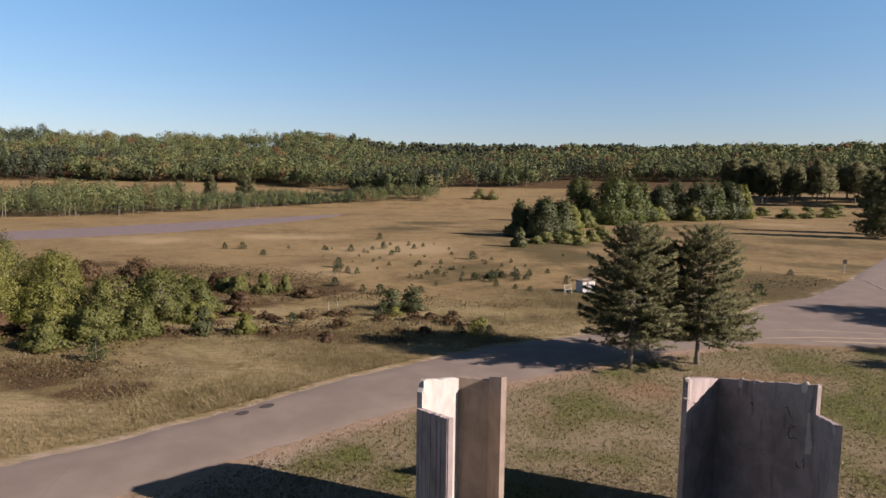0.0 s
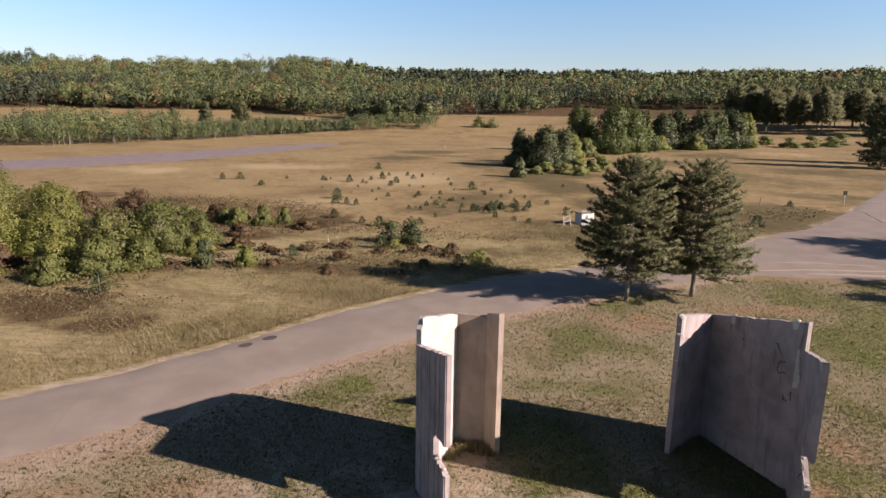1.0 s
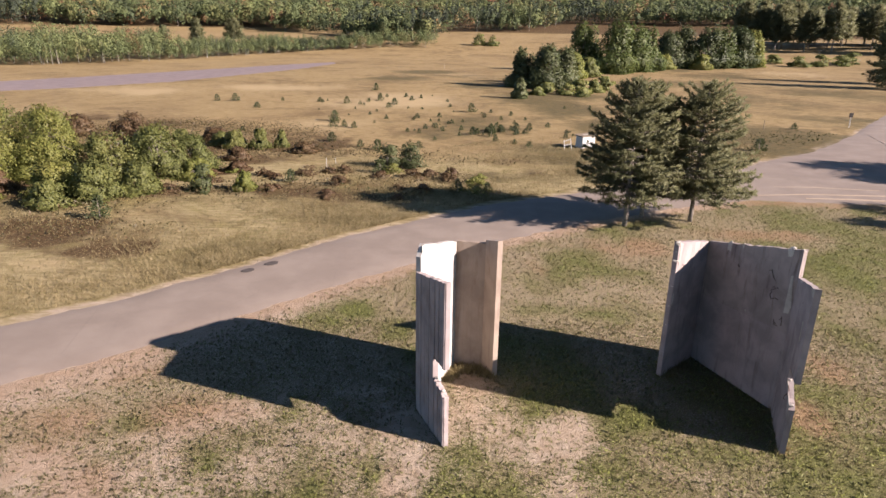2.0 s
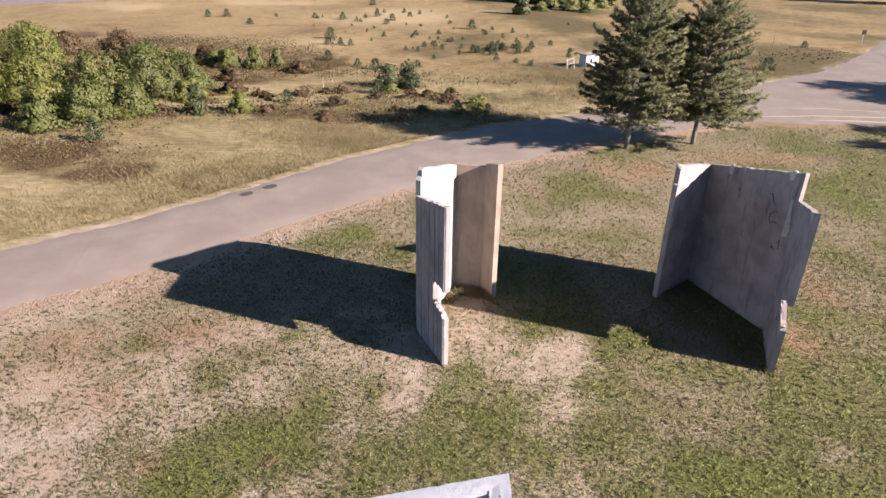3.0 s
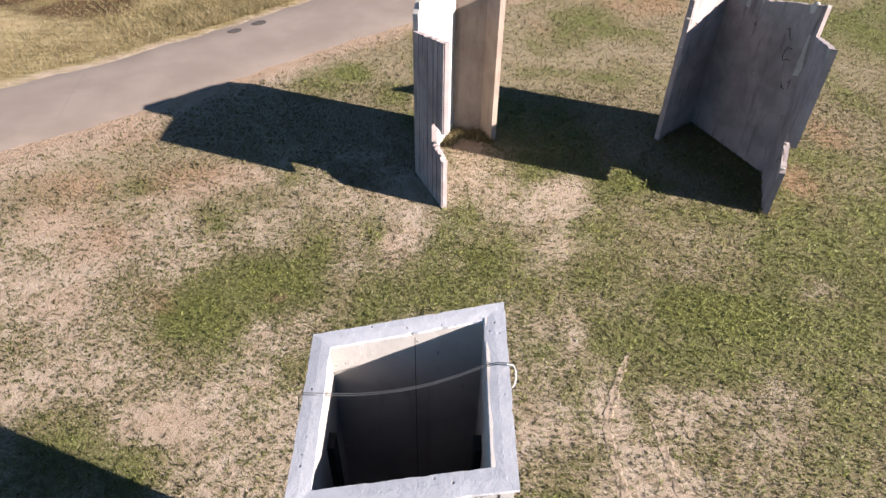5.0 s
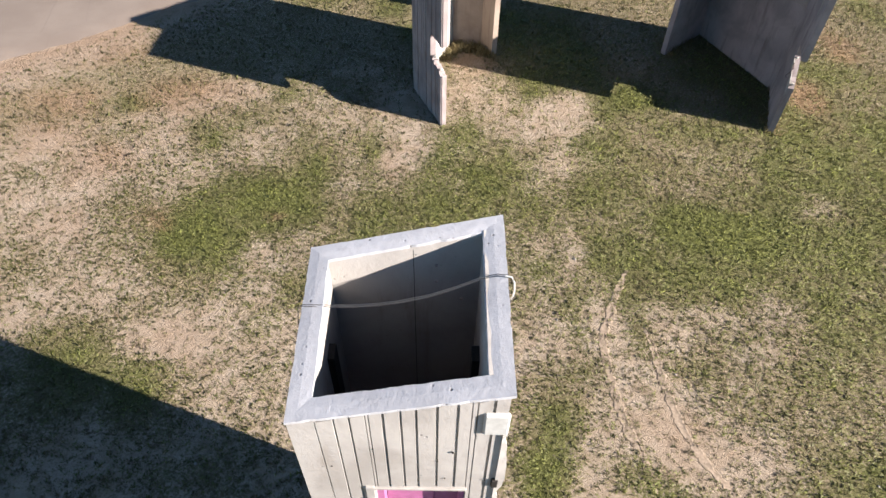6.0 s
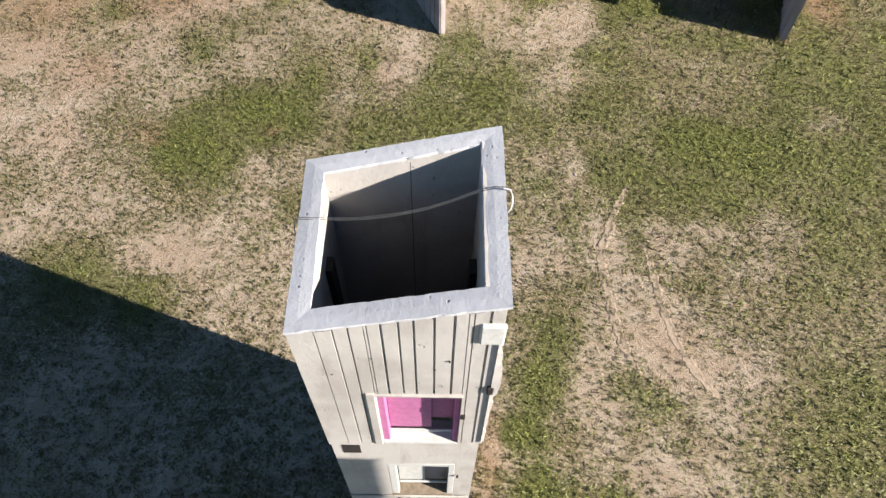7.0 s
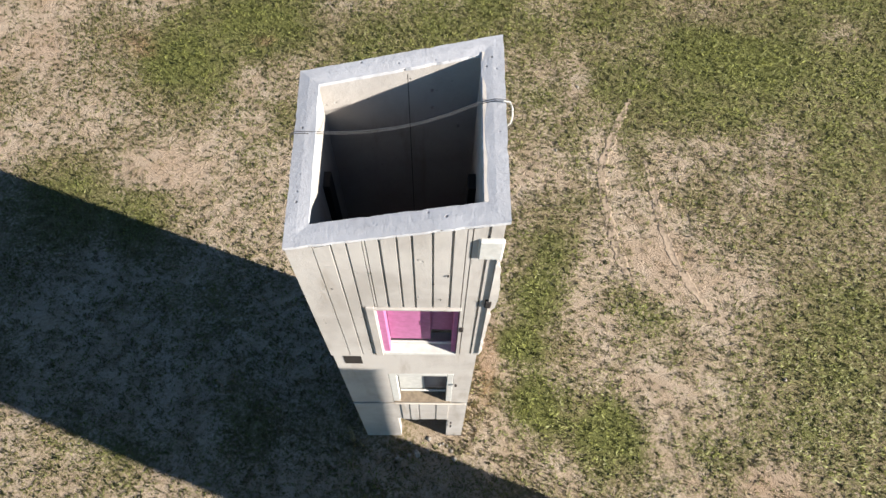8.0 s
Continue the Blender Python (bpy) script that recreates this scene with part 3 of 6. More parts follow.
def build_ground():
    az = np.radians(np.concatenate([np.arange(-50, 50, 0.34), np.arange(50, 310, 5.0)]))
    r = 0.6 * 1.033 ** np.arange(0, 272)
    R, A = np.meshgrid(r, az, indexing="ij")
    x, y = R * np.sin(A), R * np.cos(A)
    z = terrain(x, y)
    ripple = np.sin(x * 0.9 + 1.3 * np.sin(y * 0.31)) * np.sin(y * 0.8 + 0.7) * 0.02
    z = z + 2.5 * ripple * smooth(y - far_edge(x), 2, 12) * (1 - smooth(R, 80, 200))
    onroad = (y > near_edge(x) - 0.4) & (y < far_edge(x) + 0.4)
    z = np.where(onroad, z - 0.03, z)
    nr, na = R.shape
    verts = np.concatenate([np.stack([x, y, z], -1).reshape(-1, 3), [[0, 0, 0]]])
    i, j = np.meshgrid(np.arange(nr - 1), np.arange(na), indexing="ij")
    k = (j + 1) % na
    quads = np.stack([i * na + j, i * na + k, (i + 1) * na + k, (i + 1) * na + j], -1).reshape(-1, 4)[:, ::-1]
    me = mesh_from("ground", verts, quads, GROUND, True)
    bm = bmesh.new()
    bm.from_mesh(me)
    bm.verts.ensure_lookup_table()
    c = bm.verts[nr * na]
    for a in range(na):
        bm.faces.new((c, bm.verts[(a + 1) % na], bm.verts[a])).smooth = True
    bmesh.ops.recalc_face_normals(bm, faces=bm.faces)
    bm.to_mesh(me)
    bm.free()
    vx, vy = verts[:, 0], verts[:, 1]
    rr = np.hypot(vx, vy)
    d_near = near_edge(vx) - vy
    d_far = vy - far_edge(vx)
    lawn = smooth(d_near, -1.5, -0.5)
    near = rr < 70
    cover, lush, dry = lawn_cover(vx, vy)
    verge = np.maximum(np.maximum(smooth(d_near, 1.6, 0.2), 0.72 * smooth(d_near, 4.5, 1.0) * smooth(vx, -4, -10)) * (d_near > -3) * (vx < 25), 0.92 * smooth(d_far, 2.6, -0.4) * (d_far > -3))
    soil = np.where(near & (lawn > 0.5), (1 - cover) * (1 - 0.5 * smooth(rr, 20, 30)) - 0.5 * smooth(rr, 19, 30), 0.0)
    soil = np.maximum(soil, np.where(rr < 140, verge * (0.75 + 0.6 * (fbm(vx, vy, 1.5) - 0.5)), 0))
    green = np.where(lawn > 0.5, lush, np.maximum(blobs(vx, vy, OLIVE), patches(vx, vy, DULL, 6.0)))
    brush = np.where(lawn > 0.5, np.maximum(dry, 0.85 * smooth(d_near, 2.8, 0.4)), np.maximum(0.5 * blobs(vx, vy, SCRUB), patches(vx, vy, HOLLOW, 2.0)))
    brush = np.maximum(brush, 0.9 * smooth(rr, 492, 512) * (vy > 0))
    straw = np.where(lawn > 0.5, 0.0, patches(vx, vy, STRAW, 4.0))
    for zone, values in (("lawn", lawn), ("soil", soil), ("green", green), ("brush", brush), ("straw", straw)):
        me.attributes.new(zone, "FLOAT", "POINT").data.foreach_set("value", values.astype(np.float32))
    return tagged(new("ground", me), "mown lawn, bare soil, tall dry grass and fields", "ground", kind="structure")


build_ground()


def ribbon(name, a, b, mat, lift=0.025, label="", cols=6, jag=0.22, seed=1, arch=0.05):
    """A paved strip between two edge lines, with a crumbling edge."""
    rng = np.random.default_rng(seed)

    def resample(p, n):
        p = np.array(p, float)
        d = np.concatenate([[0], np.cumsum(np.hypot(*np.diff(p, axis=0).T))])
        s = np.linspace(0, d[-1], n)
        return np.stack([np.interp(s, d, p[:, k]) for k in (0, 1)], -1)

    n = 220
    A, B = resample(a, n), resample(b, n)
    w = np.convolve(rng.normal(0, 1, n + 8), np.ones(3) / 3, "same")[4:-4] * jag
    u = np.convolve(rng.normal(0, 1, n + 8), np.ones(3) / 3, "same")[4:-4] * jag
    way = (B - A) / np.linalg.norm(B - A, axis=1)[:, None]
    A, B = A + way * w[:, None], B + way * u[:, None]
    f = np.linspace(0, 1, cols + 1)
    P = A[:, None] * (1 - f[None, :, None]) + B[:, None] * f[None, :, None]
    crown = lift + arch * np.sin(np.pi * f)[None] * np.ones((n, 1))
    crown[:, 0] = crown[:, -1] = -0.05
    Z = terrain(P[..., 0], P[..., 1]) + crown
    verts = np.concatenate([P, Z[..., None]], -1).reshape(-1, 3)
    i, j = np.meshgrid(np.arange(n - 1), np.arange(cols), indexing="ij")
    m = cols + 1
    quads = np.stack([i * m + j, i * m + j + 1, (i + 1) * m + j + 1, (i + 1) * m + j], -1).reshape(-1, 4)
    me = mesh_from(name, verts, quads, mat, True)
    return tagged(new(name, me), label, "road", kind="structure")


ribbon("road", ROAD_NEAR, ROAD_FAR, ROAD, 0.03, "worn pinkish grey asphalt road with sandy crumbling edges", 10)
ribbon("road_branch", [(38.9, 55.2), (62, 54.5), (62, 70), (57, 80), (60, 86), (108, 136), (150, 180)], [(35.6, 73.6), (38.0, 76.2), (41, 78.6), (45.9, 81.9), (61.5, 98), (87, 128.5), (138, 190)],
       SIDE_ROAD, 0.034, "worn asphalt side road joining at a wide junction", 10, seed=2)
ribbon("old_runway", [(-160, 105), (-97, 137), (-84, 150), (-71, 168), (-63, 190), (-52, 224), (-46, 262)], [(-185, 125), (-118, 160), (-104, 182), (-89, 208), (-77, 230), (-62, 257), (-49, 276)], OLD_TARMAC, 0.05, "faded purple grey tarmac strip lying in dry grass", 6, 0.5, 3)
for edge_a, edge_b, k in (([(27.5, 57.9), (34, 58.6), (41, 58.4), (52, 57.6)], [(28.2, 58.1), (34, 59.1), (41, 58.9), (52, 58.1)], 8), ([(32, 61.6), (36, 61.5), (42, 60.6)], [(32.3, 61.8), (36, 62.0), (42, 60.9)], 9), ([(33, 57.2), (37, 57.0), (46, 55.8)], [(33.2, 57.4), (37, 57.5), (46, 56.3)], 10)):
    ribbon("sand_drift", edge_a, edge_b, DIRT, 0.06, "pale pinkish sand washed over the asphalt", 4, 0.05, k, 0.03)
# ---- concrete structures ----
def slab(bm, p0, p1, thick, lo, hi, u0=0.0, u1=None, ribs=(), jag=0.0, seed=0, step=0.22, ragged_foot=True):
    """Part of an upright wall from p0 to p1. Its front lies to the right of the way; lo and hi give the heights at p0 and p1; ribs are (from, to, proud)."""
    p0, p1 = Vector((*p0, 0)), Vector((*p1, 0))
    length = (p1 - p0).length
    d = (p1 - p0) / length
    nrm = Vector((d.y, -d.x, 0))
    u1 = length if u1 is None else u1
    rng = random.Random(seed)
    us = {round(u0, 4), round(u1, 4)}
    us |= {round(u0 + (u1 - u0) * k / max(1, int((u1 - u0) / step)), 4) for k in range(max(1, int((u1 - u0) / step)))}
    rs = [(max(a, u0), min(b, u1), o) for a, b, o in ribs if b > u0 and a < u1]
    stations = [(u, 0.0) for u in us if not any(a - 0.006 <= u <= b + 0.006 for a, b, o in rs)]
    for a, b, o in rs:
        stations += [(a, 0.0), (a + 0.005, o), (b - 0.005, o), (b, 0.0)]
    stations.sort(key=lambda s: s[0])
    loops = []
    for u, off in stations:
        f = u / length
        zl = lo[0] + (lo[1] - lo[0]) * f
        zh = hi[0] + (hi[1] - hi[0]) * f - (rng.random() ** 3) * jag
        if jag and ragged_foot and zl > 0.5:
            zl += (rng.random() ** 3) * jag
        base = p0 + d * u
        fr, bk = base + nrm * off, base - nrm * thick
        zm = [zl + (zh - zl) * k / 4 for k in range(5)]
        ring = [bm.verts.new((fr.x, fr.y, z)) for z in zm] + [bm.verts.new((bk.x, bk.y, z)) for z in zm[::-1]]
        loops.append(ring)
    n = 10
    for a, b in zip(loops, loops[1:]):
        for k in range(n):
            bm.faces.new((a[k], b[k], b[(k + 1) % n], a[(k + 1) % n]))
    bm.faces.new(loops[0])
    bm.faces.new(loops[-1][::-1])


def wall_part(name, pieces, mat, parent, label="", bevel=0.012):
    bm = bmesh.new()
    for k, kw in enumerate(pieces):
        slab(bm, seed=k + 3, **kw)
    bmesh.ops.recalc_face_normals(bm, faces=bm.faces)
    return part(name, bm, mat, parent, label)


def rib_run(length, pitch=0.15, gap=0.022, seed=0, proud=(0.012, 0.035)):
    """Board-marked ribs: boards of uneven width, proud of the grooves between them."""
    rng = random.Random(seed)
    out, u = [], 0.02
    while u < length - 0.05:
        w = pitch * rng.uniform(0.6, 1.45)
        out.append((u, min(u + w, length - 0.01), rng.uniform(*proud)))
        u += w + gap
    return out


def box(bm, lo, hi, m=None):
    vs = [bm.verts.new((x, y, z)) for x in (lo[0], hi[0]) for y in (lo[1], hi[1]) for z in (lo[2], hi[2])]
    if m:
        for v in vs:
            v.co = m @ v.co
    for f in ((0, 1, 3, 2), (4, 6, 7, 5), (0, 4, 5, 1), (2, 3, 7, 6), (0, 2, 6, 4), (1, 5, 7, 3)):
        bm.faces.new([vs[k] for k in f])
    return vs


def tube(bm, pts, r, sides=6):
    """A round bar along points; r is one radius or one for each point."""
    pts = [Vector(p) for p in pts]
    rs = r if isinstance(r, (list, tuple)) else [r] * len(pts)
    rings = []
    for k, p in enumerate(pts):
        d = (pts[min(k + 1, len(pts) - 1)] - pts[max(k - 1, 0)]).normalized()
        a = d.orthogonal().normalized()
        b = d.cross(a)
        rings.append([bm.verts.new(p + (a * math.cos(t) + b * math.sin(t)) * rs[k]) for t in (2 * math.pi * i / sides for i in range(sides))])
    for p, q in zip(rings, rings[1:]):
        for i in range(sides):
            bm.faces.new((p[i], p[(i + 1) % sides], q[(i + 1) % sides], q[i]))
    bm.faces.new(rings[0][::-1])
    bm.faces.new(rings[-1])


def ribbed_stair_wall():
    """Angular ruin of four upright slabs with raking tops and a broken doorway."""
    t = thing("concrete_ruin", (0, 0, 0), "tall pale folded concrete slabs with ribbed outer face and broken doorway", "concrete ruin", "concrete ruins")
    A, B, C, D, E_ = (-0.02, 19.55), (-1.16, 22.06), (0.38, 25.62), (1.62, 25.45), (2.06, 24.62)
    L = 2.757
    rb = rib_run(L, 0.13, seed=4, proud=(0.02, 0.05))
    top = (5.9, 6.48)
    wall_part("ribbed_wall", [dict(p0=B, p1=A, thick=0.17, lo=(0, 0), hi=top, u0=0, u1=1.80, ribs=rb, jag=0.05),
                              dict(p0=B, p1=A, thick=0.17, lo=(3.33, 3.17), hi=top, u0=1.80, u1=L, ribs=rb, jag=0.06),
                              dict(p0=B, p1=A, thick=0.17, lo=(0, 0), hi=(3.05, 2.08), u0=1.80, u1=L, ribs=rb, jag=0.16)], CONC_GREY, t, "grey concrete with vertical board ribs")
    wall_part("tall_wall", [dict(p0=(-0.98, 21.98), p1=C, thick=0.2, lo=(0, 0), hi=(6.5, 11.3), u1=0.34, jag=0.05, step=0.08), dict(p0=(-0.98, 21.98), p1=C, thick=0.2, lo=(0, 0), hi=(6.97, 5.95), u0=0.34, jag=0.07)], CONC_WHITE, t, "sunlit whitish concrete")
    # tan of back and fin holds grazing light as well as stains
    wall_part("back_wall", [dict(p0=C, p1=D, thick=0.2, lo=(0, 0), hi=(5.95, 5.9), jag=0.03, ribs=rib_run(1.23, 0.2, 0.01, 3, (0.001, 0.006)))], CONC_TAN, t, "stained concrete, tan partly for grazing light")
    wall_part("fin_wall", [dict(p0=D, p1=E_, thick=0.24, lo=(0, 0), hi=(6.05, 6.3), jag=0.05)], CONC_TAN, t, "stained concrete, tan partly for grazing light")
    return t


def walled_corner():
    t = thing("concrete_ruin", (0, 0, 0), "tall dark stained concrete slabs open to one side, with broken edge", "concrete ruin", "concrete ruins")
    F_, K, N0, N1 = (9.57, 24.9), (11.57, 26.72), (13.27, 22.42), (12.19, 19.51)
    wall_part("fin_wall", [dict(p0=F_, p1=K, thick=0.22, lo=(0, 0), hi=(6.3, 5.78), jag=0.05)], CONC_GREY, t)
    wall_part("tall_wall", [dict(p0=K, p1=N0, thick=0.2, lo=(0, 0), hi=(3.28, 3.42))], CONC_GREY, t, "smooth grey concrete")
    wall_part("upper_wall", [dict(p0=K, p1=N0, thick=0.2, lo=(3.283, 3.423), hi=(5.78, 6.9), jag=0.06, ragged_foot=False)], CONC_BROWN, t, "grey concrete stained brown")
    L = 3.104
    wall_part("ribbed_wall", [dict(p0=N0, p1=N1, thick=0.2, lo=(0, 0), hi=(5.8, 6.54), u0=0.0, u1=1.9, jag=0.05),
                              dict(p0=N0, p1=N1, thick=0.2, lo=(2.95, 2.95), hi=(5.8, 6.54), u0=1.9, u1=L, jag=0.06),
                              dict(p0=N0, p1=N1, thick=0.2, lo=(0, 0), hi=(3.4, 2.05), u0=1.9, u1=L, jag=0.2)], CONC_GREY, t)
    return t


def tower():
    t = thing("concrete_tower", (0, 0, 0), "hollow three storey concrete shaft with raking open top", "tower", "concrete ruins")
    NL, NR, BR, BL = (-1.42, 2.85), (0.67, 2.87), (0.69, 5.12), (-1.47, 4.98)
    k = 0.2
    W = 2.09
    joints = [(0.0, 0.008), (0.28, 0.003), (0.46, 0.009), (0.61, 0.011), (0.79, 0.003), (0.925, 0.019), (1.09, 0.015), (1.235, 0.016), (1.43, 0.018), (1.62, 0.020), (1.80, 0.003), (1.95, 0.018), (2.085, 0.008)]
    proud = (0.030, 0.032, 0.029, 0.031, 0.031, 0.033, 0.030, 0.033, 0.031, 0.032, 0.031, 0.030)
    rb = [(a + g / 2, b - k_ / 2, o) for (a, g), (b, k_), o in zip(joints, joints[1:], proud)]
    top = (8.8, 9.32)
    f = dict(p0=NL, p1=NR, thick=k)
    wall_part("upper_front_wall", [dict(**f, lo=(5.6, 5.66), hi=top, u0=0, u1=0.76, ribs=rb, jag=0.03), dict(**f, lo=(7.33, 7.33), hi=top, u0=0.76, u1=1.75, ribs=rb, jag=0.03),
                                   dict(**f, lo=(5.6, 5.66), hi=top, u0=1.75, u1=W, ribs=rb, jag=0.03)], CONC_WHITE, t, "pale board-ribbed concrete")
    wall_part("middle_front_wall", [dict(**f, lo=(2.9, 2.9), hi=(5.585, 5.645), u0=0.02, u1=0.74), dict(**f, lo=(4.63, 4.63), hi=(5.585, 5.645), u0=0.74, u1=1.76),
                                    dict(**f, lo=(2.9, 2.9), hi=(5.585, 5.645), u0=1.76, u1=W - 0.04)], CONC_WHITE, t, "smooth pale concrete")
    lowrb = [(0.86, 1.00, 0.015), (1.02, 1.17, 0.022), (1.19, 1.48, 0.015), (1.50, 1.72, 0.02)]
    wall_part("lower_front_wall", [dict(**f, lo=(0, 0), hi=(2.885, 2.885), u0=0.02, u1=0.76), dict(**f, lo=(1.62, 1.62), hi=(2.885, 2.885), u0=0.76, u1=1.72, ribs=lowrb),
                                   dict(**f, lo=(0, 0), hi=(2.885, 2.885), u0=1.72, u1=W - 0.04)], CONC_WHITE, t, "smooth pale concrete")
    sides = dict(left_wall=((-1.465, 4.78), (-1.425, 3.05), (8.84, 8.805)), right_wall=((0.672, 3.07), (0.688, 4.92), (9.32, 9.3)), back_wall=(BR, BL, (9.3, 8.85)))
    for name, (a, b, hi) in sides.items():
        wall_part(name, [dict(p0=a, p1=b, thick=k, lo=(0, 0), hi=hi, jag=0.03)], CONC_WHITE, t)
    return t


left_ruin = ribbed_stair_wall()
right_ruin = walled_corner()
shaft = tower()


def small_box(name, lo, hi, mat, parent, label="", edge=0.006):
    bm = bmesh.new()
    box(bm, lo, hi)
    bmesh.ops.recalc_face_normals(bm, faces=bm.faces)
    bmesh.ops.bevel(bm, geom=list(bm.edges), offset=edge, segments=1, affect="EDGES")
    return part(name, bm, mat, parent, label)


def finish_tower(t):
    """Rim, window frames, boards and the sagging cable."""
    corners = [Vector((-1.425, 2.815, 8.835)), Vector((0.705, 2.835, 9.365)), Vector((0.715, 5.135, 9.345)), Vector((-1.485, 4.995, 8.895))]
    middle = sum(corners, Vector()) / 4
    inner = []
    for c in corners:
        x = c.x - math.copysign(0.235, c.x - middle.x)
        y = c.y - math.copysign(0.235, c.y - middle.y)
        inner.append(Vector((x, y, c.z + (x - c.x) * 0.245)))
    rng = random.Random(9)
    bm = bmesh.new()
    rows = []
    for k in range(4):
        for i in range(26):
            fo = i / 26
            o, n_ = corners[k].lerp(corners[(k + 1) % 4], fo), inner[k].lerp(inner[(k + 1) % 4], fo)
            way = (n_ - o).normalized()
            o, n_ = o + way * rng.random() ** 3 * 0.014, n_ + way * 0.008 - way * rng.random() ** 4 * 0.014
            mid = o.lerp(n_, 0.5) + Vector((0, 0, 0.004))
            low = Vector((0, 0, 0.04))
            rows.append([bm.verts.new(p) for p in (o - low, o, mid, n_, n_ - low)])
    for p, q in zip(rows, rows[1:] + rows[:1]):
        for i in range(4):
            bm.faces.new((p[i], q[i], q[i + 1], p[i + 1]))
    bmesh.ops.recalc_face_normals(bm, faces=bm.faces)
    part("rim", bm, CONC_CAP, t, "pitted weathered concrete rim, grey tinted for skylight")
    f = 2.85
    # top opening, closed with pink boards
    small_box("surround", (-0.77, f - 0.045, 5.67), (-0.67, f + 0.05, 7.40), CONC_WHITE, t)
    small_box("surround", (-0.77, f - 0.047, 7.33), (0.345, f + 0.05, 7.375), CONC_WHITE, t)
    frame_ = small_box("window_frame", (-0.665, f + 0.02, 5.68), (-0.575, f + 0.16, 7.325), PINK, t, "faded pink timber")
    small_box("jamb", (0.265, f + 0.02, 5.68), (0.325, f + 0.16, 7.325), PINK, frame_)
    small_box("head", (-0.575, f + 0.02, 7.25), (0.265, f + 0.16, 7.325), PINK, frame_)
    small_box("pink_board", (-0.575, f + 0.165, 5.80), (-0.02, f + 0.19, 7.25), PINK, t, "bright pink painted board")
    small_box("pink_board", (-0.03, f + 0.235, 5.98), (0.30, f + 0.26, 7.30), PINK, t, "bright pink painted board")
    small_box("sill", (-0.66, f - 0.01, 5.61), (0.325, f + 0.30, 5.685), WHITE, t, "chipped white sill")
    small_box("sill", (-0.60, f + 0.13, 5.69), (0.27, f + 0.16, 5.76), WHITE, t)
    small_box("bracket", (0.345, f - 0.03, 6.60), (0.395, f + 0.01, 6.74), DARK, t)
    # middle opening, white boards
    mid = small_box("window_frame", (-0.675, f + 0.01, 2.95), (-0.56, f + 0.12, 4.625), WHITE, t, "chipped white timber")
    small_box("jamb", (0.24, f + 0.01, 2.95), (0.335, f + 0.12, 4.625), WHITE, mid)
    small_box("head", (-0.56, f + 0.01, 4.51), (0.24, f + 0.12, 4.625), WHITE, mid)
    small_box("white_board", (-0.56, f + 0.165, 3.1), (-0.13, f + 0.185, 4.51), WHITE, t, "plain white board")
    # right board made grey to paint in the shadow of the jamb
    small_box("shaded_board", (-0.14, f + 0.22, 3.1), (0.25, f + 0.24, 4.55), CONC_GREY, t, "board greyed to paint the jamb's shadow")
    small_box("sill", (-0.66, f + 0.0, 2.9), (0.33, f + 0.28, 2.98), WOOD, t, "weathered brown sill")
    small_box("rail", (-0.55, f + 0.12, 3.22), (0.24, f + 0.15, 3.27), WHITE, t)
    small_box("hinge", (0.365, f - 0.03, 4.05), (0.40, f - 0.002, 4.13), DARK, t)
    small_box("ledge", (-1.40, f - 0.03, 2.88), (0.60, f + 0.0, 2.905), CONC_EDGE, t)
    small_box("hinge", (0.355, f - 0.03, 1.32), (0.39, f - 0.002, 1.42), DARK, t)
    small_box("hinge", (0.355, f - 0.03, 1.02), (0.39, f - 0.002, 1.12), DARK, t)
    # flat dark plate stands in for the shade of a hole
    small_box("hole_shade", (-1.26, f - 0.006, 5.17), (-1.01, f + 0.001, 5.50), DARK, t, "dark plate painting the shade inside a wall hole")
    small_box("block", (0.44, f - 0.052, 8.68), (0.685, f + 0.01, 9.05), WHITE, t, "pale mortar patch", 0.02)
    # dark block paints the shade between the broken corner pieces
    small_box("gap", (0.60, f - 0.052, 7.45), (0.672, f + 0.02, 7.62), DARK, t, "dark block painting shade in the broken corner", 0.01)
    rng = random.Random(14)
    bm = bmesh.new()
    rings = []
    for i in range(34):
        z = 5.75 + 2.9 * i / 33
        out = 0.02 + 0.06 * math.exp(-(((z - 7.75) / 0.6) ** 2)) - 0.03 * (rng.random() < 0.15) + rng.uniform(-0.006, 0.006)
        rings.append([bm.verts.new((x, y, z)) for x, y in ((0.64, f - 0.036), (0.66 + out, f - 0.028 + rng.uniform(-0.004, 0.004)), (0.66 + 0.7 * out, f + 0.13 + rng.uniform(-0.03, 0.03)), (0.64, f + 0.16))])
    for p, q in zip(rings, rings[1:]):
        for i in range(4):
            bm.faces.new((p[i], p[(i + 1) % 4], q[(i + 1) % 4], q[i]))
    bm.faces.new(rings[0][::-1])
    bm.faces.new(rings[-1])
    bmesh.ops.recalc_face_normals(bm, faces=bm.faces)
    part("broken_corner", bm, CONC_WHITE, t, "ragged broken concrete corner")
    # tiny dark boxes in place of pits
    for x, z, w_, h_ in ((0.17, 8.25, 0.010, 0.016), (0.02, 8.05, 0.007, 0.010), (-1.08, 7.9, 0.008, 0.014), (0.53, 7.6, 0.007, 0.010), (0.1, 7.62, 0.006, 0.009), (-0.63, 8.3, 0.006, 0.009)):
        small_box("chip", (x - w_, f - 0.034, z - h_), (x + w_, f - 0.02, z + h_), DARK, t, "", 0.003)
    # dark upright strips left and right inside the shaft
    small_box("dark_upright", (-1.265, 3.95, 5.4), (-1.17, 4.16, 8.18), DARK, t, "dark upright strip inside the shaft")
    small_box("dark_upright", (0.39, 3.95, 5.4), (0.49, 4.16, 8.18), DARK, t, "dark upright strip inside the shaft")
